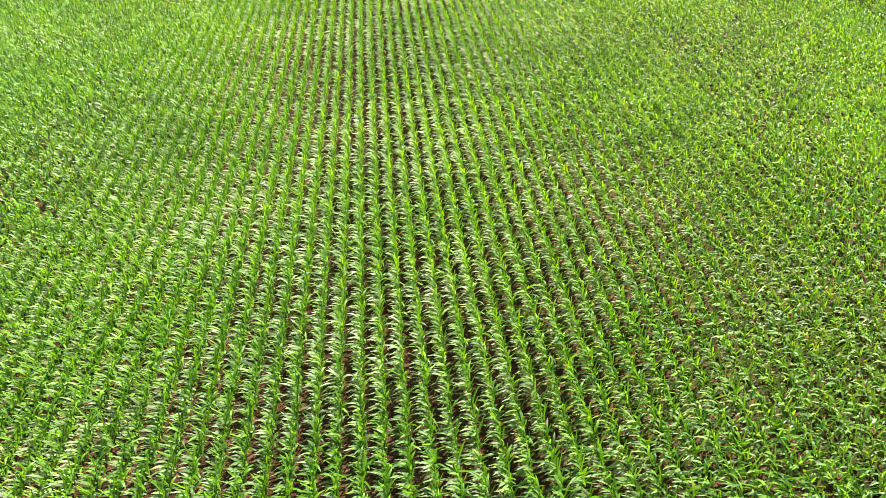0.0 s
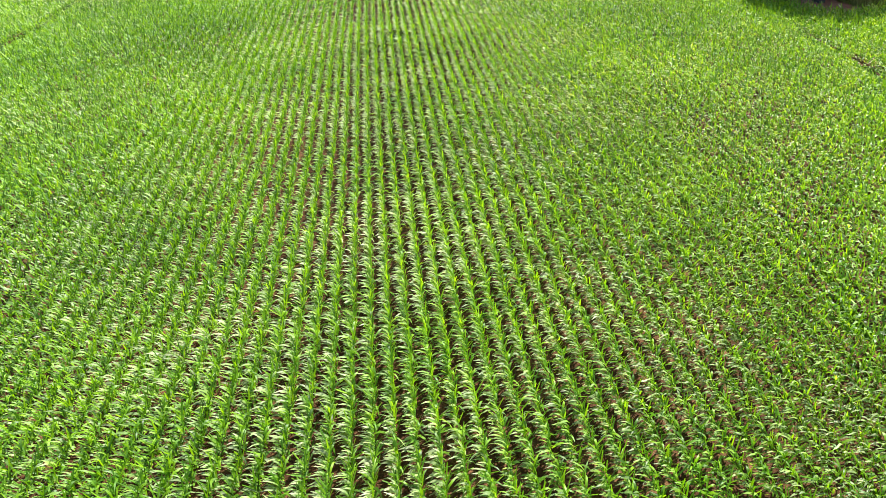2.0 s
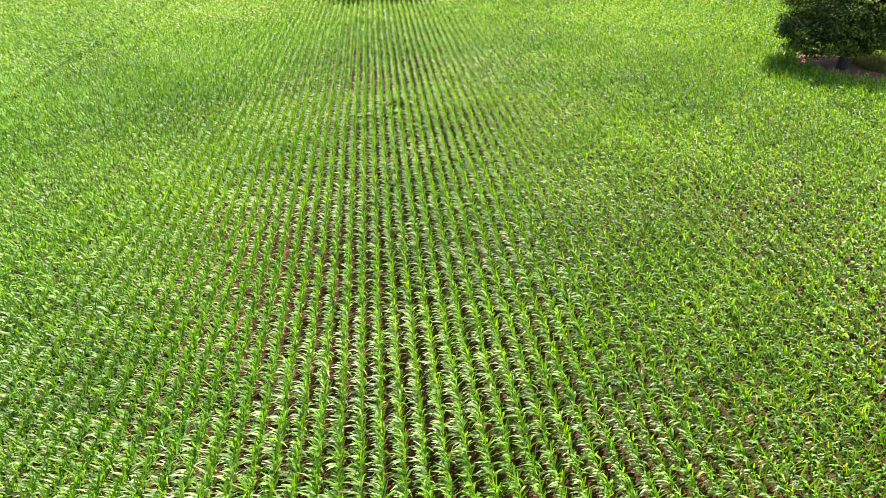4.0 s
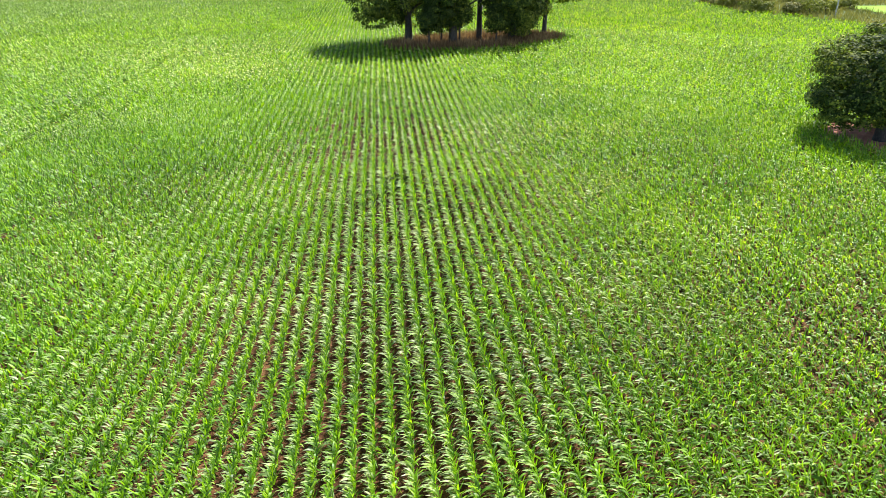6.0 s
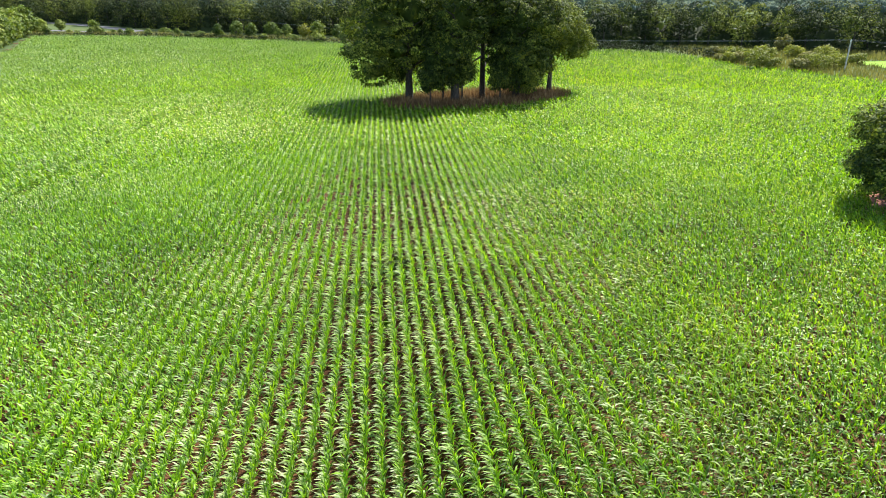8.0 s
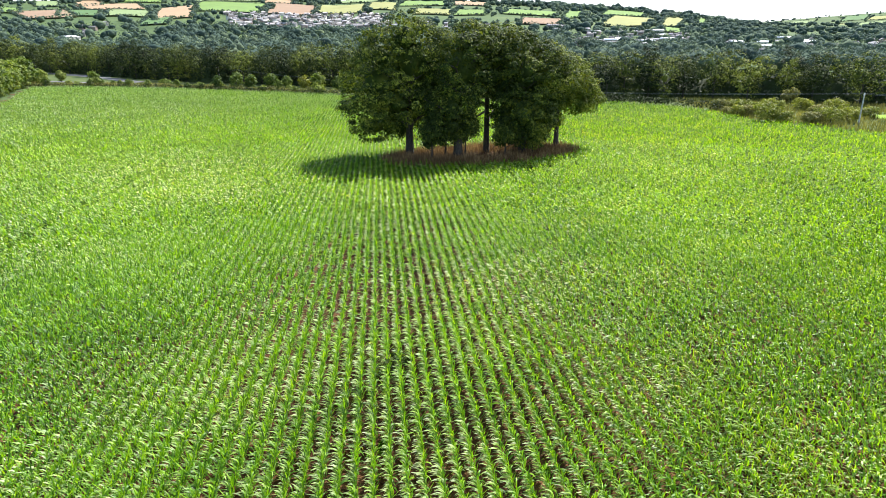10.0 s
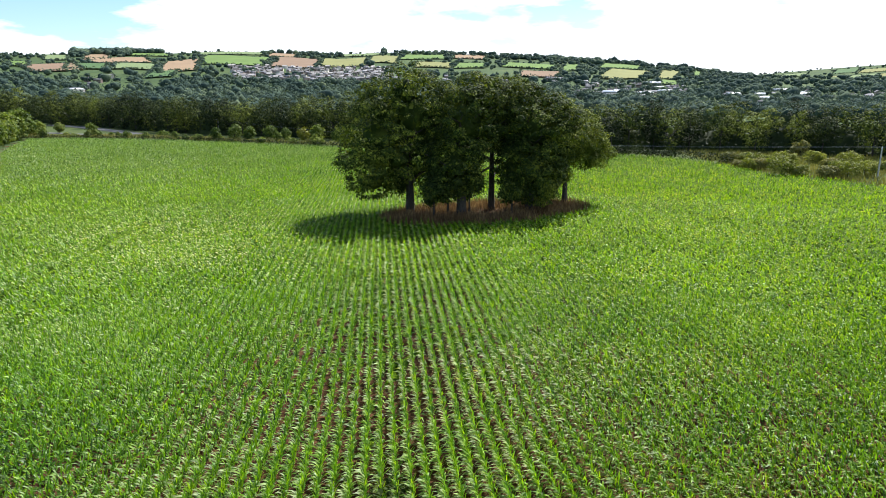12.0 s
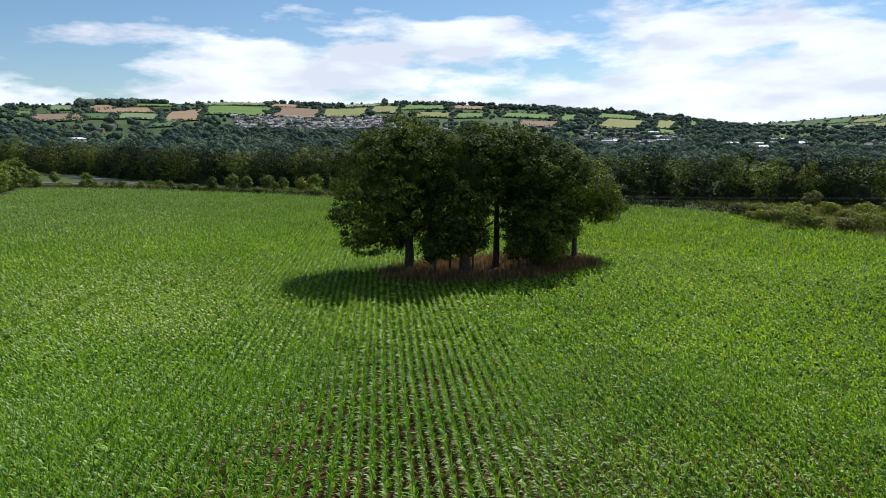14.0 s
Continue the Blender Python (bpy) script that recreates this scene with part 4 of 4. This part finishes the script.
def pole(x, y, h, turn):
    ob = root("power_pole", x, y, 0, turn, "weathered wooden power pole with a crossarm", "pole", "power poles")
    child("post", mesh_of("post", *tube([(0, 0, -0.3), (0, 0, h)], [0.17, 0.12], 8), M_POLE, smooth=True), ob)
    arm = child("crossarm", mesh_of("crossarm", *tube([(-0.95, 0, h - 0.25), (0.95, 0, h - 0.25)], [0.07, 0.07], 4), M_POLE), ob)
    for dx in (-0.85, 0, 0.85):
        z = h - 0.18 if dx else h
        child("insulator", mesh_of("insulator", *tube([(dx, 0, z), (dx, 0, z + 0.1), (dx, 0, z + 0.28)], [0.05, 0.11, 0.05], 7), M_CERAMIC, smooth=True), arm, "white ceramic insulator")
    return ob


POLES = [(270, -12), (94, 129), (-90, 283), (-266, 430)]
POLE_H, LINE_TURN = 6.6, 50.0
for x, y in POLES[1:3]:
    pole(x, y, POLE_H, LINE_TURN)
for (xa, ya), (xb, yb) in zip(POLES, POLES[1:]):
    for dx in (-0.85, 0, 0.85):
        ox, oy = dx * math.cos(radians(LINE_TURN)), dx * math.sin(radians(LINE_TURN))
        h = POLE_H + (0.1 if dx else 0.28)
        line = [(xa + (xb - xa) * f + ox, ya + (yb - ya) * f + oy, h - 14.0 * f * (1 - f)) for f in np.linspace(0, 1, 17)]
        tagged(new("power_wire", mesh_of("power_wire", *tube(line, [0.010] * 17, 4), M_WIRE)), "thin sagging overhead power wire", "wire", "power wires")

# ---------------------------------------------------------------- far hillside: fields, woods, town
FIELD_COLOURS = {"stubble": (0.29, 0.20, 0.12), "earth": (0.23, 0.155, 0.10), "hay": (0.22, 0.22, 0.08), "grass": (0.13, 0.20, 0.05), "pale": (0.17, 0.22, 0.095), "deep": (0.08, 0.14, 0.05)}
FIELD_MATS = {k: earth_material("far_" + k, ((0.2, tuple(c * 0.85 for c in v)), (0.8, tuple(min(1, c * 1.15) for c in v))), 0.02, 0.0, fine=6) for k, v in FIELD_COLOURS.items()}
HILL_FIELDS = []


def hill_field(kind, a0, a1, r0, r1, skew=0.0):
    """A farm field on the hillside, between two bearings (thousandths) and two distances."""
    HILL_FIELDS.append((a0, a1, r0, r1, skew))
    n = 10
    f, g = np.meshgrid(np.linspace(0, 1, n), np.linspace(0, 1, n), indexing="ij")
    az = (a0 + (a1 - a0) * f + skew * (a1 - a0) * (g - 0.5)) / 1000
    r = r0 + (r1 - r0) * g + 0.10 * (r1 - r0) * np.sin(f * 3 + a0)
    x, y = r * np.sin(az), 8 + r * np.cos(az)
    v = np.stack([x, y, land(x, y) + 2.2], -1).reshape(-1, 3)
    words = {"stubble": "pale brown stubble", "earth": "bare red-brown ploughed", "hay": "yellow hay", "grass": "bright green grass", "pale": "pale green pasture", "deep": "deep green pasture"}[kind]
    tagged(new("hill_field", mesh_of("hill_field", v, grid_faces(n, n)[:, ::-1], FIELD_MATS[kind], smooth=True)), words + " field on the far hillside", "field", "hill fields", "structure")


for row in (("stubble", -378, -327, 1050, 1540, 0.2), ("stubble", -473, -441, 1590, 1900, 0.1), ("stubble", -467, -394, 1450, 1690, -0.1), ("earth", -543, -481, 1140, 1450, -0.2),
            ("deep", -496, -447, 1160, 1400, 0.1), ("pale", -439, -386, 1135, 1390, 0.15), ("deep", -397, -362, 935, 1085, 0.3), ("grass", -558, -537, 1355, 1560, 0.0),
            ("pale", -519, -491, 1630, 1900, 0.1), ("grass", -420, -366, 1790, 1960, 0.0), ("grass", -325, -233, 1310, 1720, 0.15), ("pale", -328, -233, 1800, 1960, 0.0)):
    hill_field(*row)
for row in (("stubble", -231, -190, 1730, 1930, 0.1), ("earth", -225, -160, 1210, 1670, 0.2), ("hay", -154, -86, 1310, 1690, 0.1), ("pale", -124, -64, 1780, 1940, 0.0), ("hay", -81, -38, 1350, 1700, 0.1),
            ("grass", -33, 36, 1550, 1840, 0.1), ("stubble", 44, 96, 1620, 1880, 0.0), ("hay", -12, 44, 1215, 1390, 0.1), ("grass", 49, 96, 1225, 1400, 0.1), ("grass", 122, 203, 1300, 1500, 0.1),
            ("earth", 148, 208, 1040, 1200, 0.1), ("grass", 212, 237, 1260, 1600, 0.2)):
    hill_field(*row)
for row in (("grass", 268, 330, 1560, 1860, 0.1), ("hay", 274, 337, 1080, 1540, 0.25), ("hay", 351, 379, 1080, 1700, 0.2), ("grass", 353, 382, 935, 1070, 0.0), ("grass", 397, 409, 1510, 1900, 0.1)):
    hill_field(*row)


far_rng = np.random.default_rng(33)
for i in range(4):
    a = 440 + 14 * i
    while a < 690:
        w = far_rng.uniform(16, 40)
        if far_rng.random() < 0.8:
            hill_field(("pale", "grass", "pale", "hay", "deep")[far_rng.integers(5)], a, a + w - 3, 2450 + 400 * i, 2450 + 400 * i + far_rng.uniform(240, 370), 0.2)
        a += w


def in_hill_field(az, r, grow=0.06):
    hit = np.zeros(len(az), bool)
    for a0, a1, r0, r1, skew in HILL_FIELDS:
        g = (r - r0) / (r1 - r0)
        f = (az * 1000 - skew * (a1 - a0) * (g - 0.5) - a0) / (a1 - a0)
        hit |= (f > grow) & (f < 1 - grow) & (r > r0 - 110) & (g < 1 - grow)
    return hit


TOWNS = ((-282, -60, 850, 1210, 200), (225, 400, 620, 900, 70), (510, 660, 600, 840, 34), (400, 510, 540, 760, 12), (-475, -420, 740, 930, 5), (-60, 225, 820, 980, 34))


def far_trees(name, count, r0, r1, mat, size, seed, label, town_share=0.3, power=1.0, box=None, k=2, sprays=0, spray=2.0):
    r = np.random.default_rng(seed)
    az = r.uniform(*(box or (-0.80, 0.80)), count)
    rr = r0 + (r1 - r0) * r.random(count) ** power
    keep = ~in_hill_field(az, rr)
    for a0, a1, q0, q1, _ in TOWNS:
        t = (az * 1000 > a0) & (az * 1000 < a1) & (rr > q0) & (rr < q1)
        keep &= ~t | (r.random(count) < town_share)
    # woods in clusters, open pasture between; the eastern hill and the hilltop copse are wooded
    woody = np.sin(az * 31 + 1.0) + np.sin(rr * 0.013 + az * 17) + 0.8 * np.sin(rr * 0.031 - az * 40 + 2)
    hill = (rr > 850) & (rr < 2100)
    forest = ((az > 0.20) & (az < 0.50)) | ((az > -0.485) & (az < -0.375) & (rr > 1750))
    keep &= ~hill | forest | (woody > 0.1) | (r.random(count) < 0.35)
    keep &= (rr > 475) | (az > -0.3)
    keep &= (np.abs(az + 0.493) > 0.022) | (rr > 735) | (rr < 660)
    az, rr = az[keep], rr[keep]
    x, y = rr * np.sin(az), 8 + rr * np.cos(az)
    s = size * r.lognormal(0, 0.18, len(x))
    z = land(x, y)
    # a few lobes to a tree, and sprays of leaves over them
    a = r.uniform(0, 6.28, (len(x), 1)) + np.arange(k) * 6.28 / k
    q = r.uniform(0.42, 0.62, (len(x), k))
    c = np.stack([x[:, None] + 0.24 * s[:, None] * np.cos(a), y[:, None] + 0.24 * s[:, None] * np.sin(a), z[:, None] + s[:, None] * r.uniform(0.30, 0.52, (len(x), k))], -1)
    rad = (s[:, None] * q)[:, :, None, None] * (0.72 if sprays > 15 else 0.88 if sprays else 1.0) * r.uniform(0.72, 1.28, (len(x), k, len(ICO_V), 1))
    v = (c[:, :, None, :] + ICO_V[None, None] * rad * np.array([1, 1, 0.9])).reshape(-1, 3)
    f = (np.arange(len(x) * k)[:, None, None] * len(ICO_V) + ICO_F[None]).reshape(-1, 3)
    ob = tagged(new(name, mesh_of(name, v, f, mat)), label, "woodland", kind="stuff")
    if sprays:
        d = r.normal(0, 1, (len(x) * k * sprays, 3))
        d[:, 2] = np.abs(d[:, 2]) - 0.2
        d /= np.linalg.norm(d, axis=1)[:, None]
        cc = np.repeat(c.reshape(-1, 3), sprays, 0) + d * np.repeat((s[:, None] * q).reshape(-1), sprays)[:, None]
        child("foliage", mesh_of("foliage", *leaf_cards(cc, (0.3, 0.3, 0.3), 1, spray, r, d), mat), ob, kind="stuff")


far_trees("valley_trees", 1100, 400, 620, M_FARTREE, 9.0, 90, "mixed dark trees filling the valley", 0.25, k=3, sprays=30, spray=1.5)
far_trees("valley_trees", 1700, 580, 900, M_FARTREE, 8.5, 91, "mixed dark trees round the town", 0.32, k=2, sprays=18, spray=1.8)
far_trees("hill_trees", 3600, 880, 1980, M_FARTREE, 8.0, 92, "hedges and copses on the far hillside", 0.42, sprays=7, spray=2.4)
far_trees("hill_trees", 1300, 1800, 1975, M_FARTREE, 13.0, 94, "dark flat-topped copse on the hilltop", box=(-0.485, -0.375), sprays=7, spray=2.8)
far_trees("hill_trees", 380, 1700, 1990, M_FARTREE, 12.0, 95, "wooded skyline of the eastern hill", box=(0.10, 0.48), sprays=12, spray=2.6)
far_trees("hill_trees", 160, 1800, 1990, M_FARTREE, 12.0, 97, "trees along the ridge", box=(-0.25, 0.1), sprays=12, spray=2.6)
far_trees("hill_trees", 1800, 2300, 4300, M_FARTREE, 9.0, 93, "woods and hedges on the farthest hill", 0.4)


def hedgerows():
    """Bushy hedges along the bounds of the hill fields."""
    r = np.random.default_rng(96)
    pts = []
    for a0, a1, r0, r1, skew in HILL_FIELDS:
        n = int((a1 - a0) * r0 / 1000 / 5)
        for g in (0.0, 1.0):
            f = r.random(n)
            pts.append(np.stack([a0 + (a1 - a0) * f + skew * (a1 - a0) * (g - 0.5), r0 + (r1 - r0) * g + 0.10 * (r1 - r0) * np.sin(f * 3 + a0)], -1))
        n = int((r1 - r0) / 6)
        for f in (0.0, 1.0):
            g = r.random(n)
            pts.append(np.stack([a0 + (a1 - a0) * f + skew * (a1 - a0) * (g - 0.5), r0 + (r1 - r0) * g + 0.10 * (r1 - r0) * np.sin(f * 3 + a0)], -1))
    p = np.concatenate(pts)
    az, rr = p[:, 0] / 1000, p[:, 1]
    x, y = rr * np.sin(az), 8 + rr * np.cos(az)
    c = np.stack([x, y, land(x, y) + 3.0], -1)
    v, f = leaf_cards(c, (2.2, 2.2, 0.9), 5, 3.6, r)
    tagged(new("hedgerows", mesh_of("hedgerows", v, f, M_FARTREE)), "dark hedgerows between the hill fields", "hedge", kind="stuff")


hedgerows()

M_WALL = plain_material("rendered_wall", (0.42, 0.39, 0.36), 0.8, 0, 0.25, 0.5, 0.9)
M_BRICK = plain_material("brick_wall", (0.30, 0.225, 0.19), 0.85, 0, 0.3, 0.5, 0.9)
M_SLATE = plain_material("slate_roof", (0.20, 0.19, 0.20), 0.95, 0, 0.45, 0.5, 0.9)
M_TIN = plain_material("white_sheet_roof", (0.58, 0.59, 0.61), 0.4, 0, 0.1, 0.3)


M_WALLS = plain_material("mixed_house_walls", (0.46, 0.42, 0.38), 0.8, 0, 0.6, 0.5, 0.95, True)
M_ROOFS = plain_material("mixed_house_roofs", (0.20, 0.185, 0.18), 0.9, 0, 0.7, 0.5, 0.95, True)


def house(w, d, h, roof_h, wall, roof, label, category="house", name="house"):
    ob = root(name, 0, 0, label=label, category=category, group="houses of the town")
    x, y = w / 2, d / 2
    v = np.array([(-x, -y, -2), (x, -y, -2), (x, y, -2), (-x, y, -2), (-x, -y, h), (x, -y, h), (x, y, h), (-x, y, h), (-x, 0, h + roof_h), (x, 0, h + roof_h)], float)
    f = [(0, 1, 5, 4), (1, 2, 6, 5), (2, 3, 7, 6), (3, 0, 4, 7), (5, 6, 9, 9), (7, 4, 8, 8)]
    bm = bmesh.new()
    vs = [bm.verts.new(p) for p in v]
    for q in f:
        bm.faces.new([vs[i] for i in dict.fromkeys(q)])
    me = bpy.data.meshes.new("wall")
    bm.to_mesh(me), bm.free()
    me.materials.append(wall)
    child("wall", me, ob)
    o, t = 0.45, 0.3
    s = roof_h / y
    prof = [(-y - o, h - o * s), (0, h + roof_h), (y + o, h - o * s), (y + o, h - o * s + t), (0, h + roof_h + t), (-y - o, h - o * s + t)]
    rv = [(sx * (x + o), py, pz) for sx in (-1, 1) for py, pz in prof]
    rf = [(i, (i + 1) % 6, (i + 1) % 6 + 6, i + 6) for i in range(6)] + [(0, 5, 4, 1), (1, 4, 3, 2), (6, 7, 10, 11), (7, 8, 9, 10)]
    top = child("roof", mesh_of("roof", np.array(rv), np.array(rf), roof), ob)
    if category == "house":
        child("chimney", mesh_of("chimney", *tube([(x * 0.6, 0.4, h + roof_h * 0.6), (x * 0.6, 0.4, h + roof_h + 1.2)], [0.6, 0.55], 4), M_BRICK), top)
    return ob


def build_town():
    r = np.random.default_rng(3)
    models = [house(7, 6.5, 4.6, 2.4, M_WALL, M_SLATE, "pale rendered house with a slate roof"), house(13, 7, 4.8, 2.4, M_BRICK, M_SLATE, "brick terrace with a grey slate roof"),
              house(8, 7, 4.8, 2.6, M_BRICK, M_SLATE, "red-brown brick house with a slate roof"), house(11, 7, 4.8, 2.4, M_WALL, M_SLATE, "pale rendered pair of houses")]
    sheds = [house(24, 12, 5, 1.6, M_WALL, M_TIN, "long white-roofed industrial shed", "building", "shed"), house(15, 10, 5, 1.4, M_WALL, M_TIN, "small white-roofed works building", "building", "shed")]
    houses, works = [], []
    for a0, a1, q0, q1, n in TOWNS:
        for i in range(n):
            az, rr = r.uniform(a0, a1) / 1000, q0 + (q1 - q0) * r.random()
            rr = q0 + round((rr - q0) / 28) * 28 + r.uniform(-4, 4)
            (works if r.random() < (0.12 if a0 > 200 else 0.02) else houses).append((rr * math.sin(az), 8 + rr * math.cos(az)))
    works[0] = (706 * math.sin(-0.493), 8 + 706 * math.cos(-0.493))
    for models_, places in ((models, houses), (sheds, works)):
        for i, (x, y) in enumerate(places):
            m = models_[i % len(models_)]
            q = 0.66 if models_ is models else 0.8 if i == 0 else 0.9
            p = Matrix.LocRotScale((x, y, float(land(x, y)) + 0.3), Euler((0, 0, radians(r.normal(-8, 16) + (90 if r.random() < 0.2 else 0)))), (q, q, q))
            if i < len(models_):
                m.matrix_basis = p
            else:
                copy_thing(m, p).scale = (q, q, q)


build_town()


def crowded_roofs():
    """The close rows of far houses behind the first streets, too small to tell apart singly."""
    r = np.random.default_rng(64)
    n = 150
    az, rr = r.uniform(-0.29, -0.05, n), 900 + np.round(r.random(n) * 13) * 26 + r.uniform(-5, 5, n)
    a = np.radians(r.normal(-8, 18, n) + 90 * (r.random(n) < 0.35))
    box = np.array([(-1, -1, -2), (1, -1, -2), (1, 1, -2), (-1, 1, -2), (-1, -1, 1), (1, -1, 1), (1, 1, 1), (-1, 1, 1)], float)
    top = np.array([(-1.08, -1.15, 0.95), (1.08, -1.15, 0.95), (1.08, 1.15, 0.95), (-1.08, 1.15, 0.95), (-1.08, 0, 1.75), (1.08, 0, 1.75)], float)
    size = np.stack([r.uniform(2.4, 4.6, n), r.uniform(2.0, 2.6, n), r.uniform(2.2, 3.0, n)], -1)
    spots = np.stack([rr * np.sin(az), 8 + rr * np.cos(az)], -1)

    def put(shape):
        v = shape[None] * size[:, None]
        x = v[..., 0] * np.cos(a)[:, None] - v[..., 1] * np.sin(a)[:, None] + spots[:, :1]
        y = v[..., 0] * np.sin(a)[:, None] + v[..., 1] * np.cos(a)[:, None] + spots[:, 1:]
        return np.stack([x, y, v[..., 2] + (land(spots[:, 0], spots[:, 1]) + 1.5)[:, None]], -1).reshape(-1, 3)

    def all_of(f, k):
        return (np.arange(n)[:, None, None] * k + np.array(f)[None]).reshape(-1, 4)

    ob = root("far_houses", 0, 0, label="crowded pale houses with slate roofs on the slope", category="houses", kind="stuff")
    child("walls", mesh_of("walls", put(box), all_of([(0, 1, 5, 4), (1, 2, 6, 5), (2, 3, 7, 6), (3, 0, 4, 7)], 8), M_WALLS), ob, kind="stuff")
    child("roofs", mesh_of("roofs", put(top), all_of([(0, 1, 5, 4), (2, 3, 4, 5)], 6), M_ROOFS), ob, kind="stuff")


crowded_roofs()
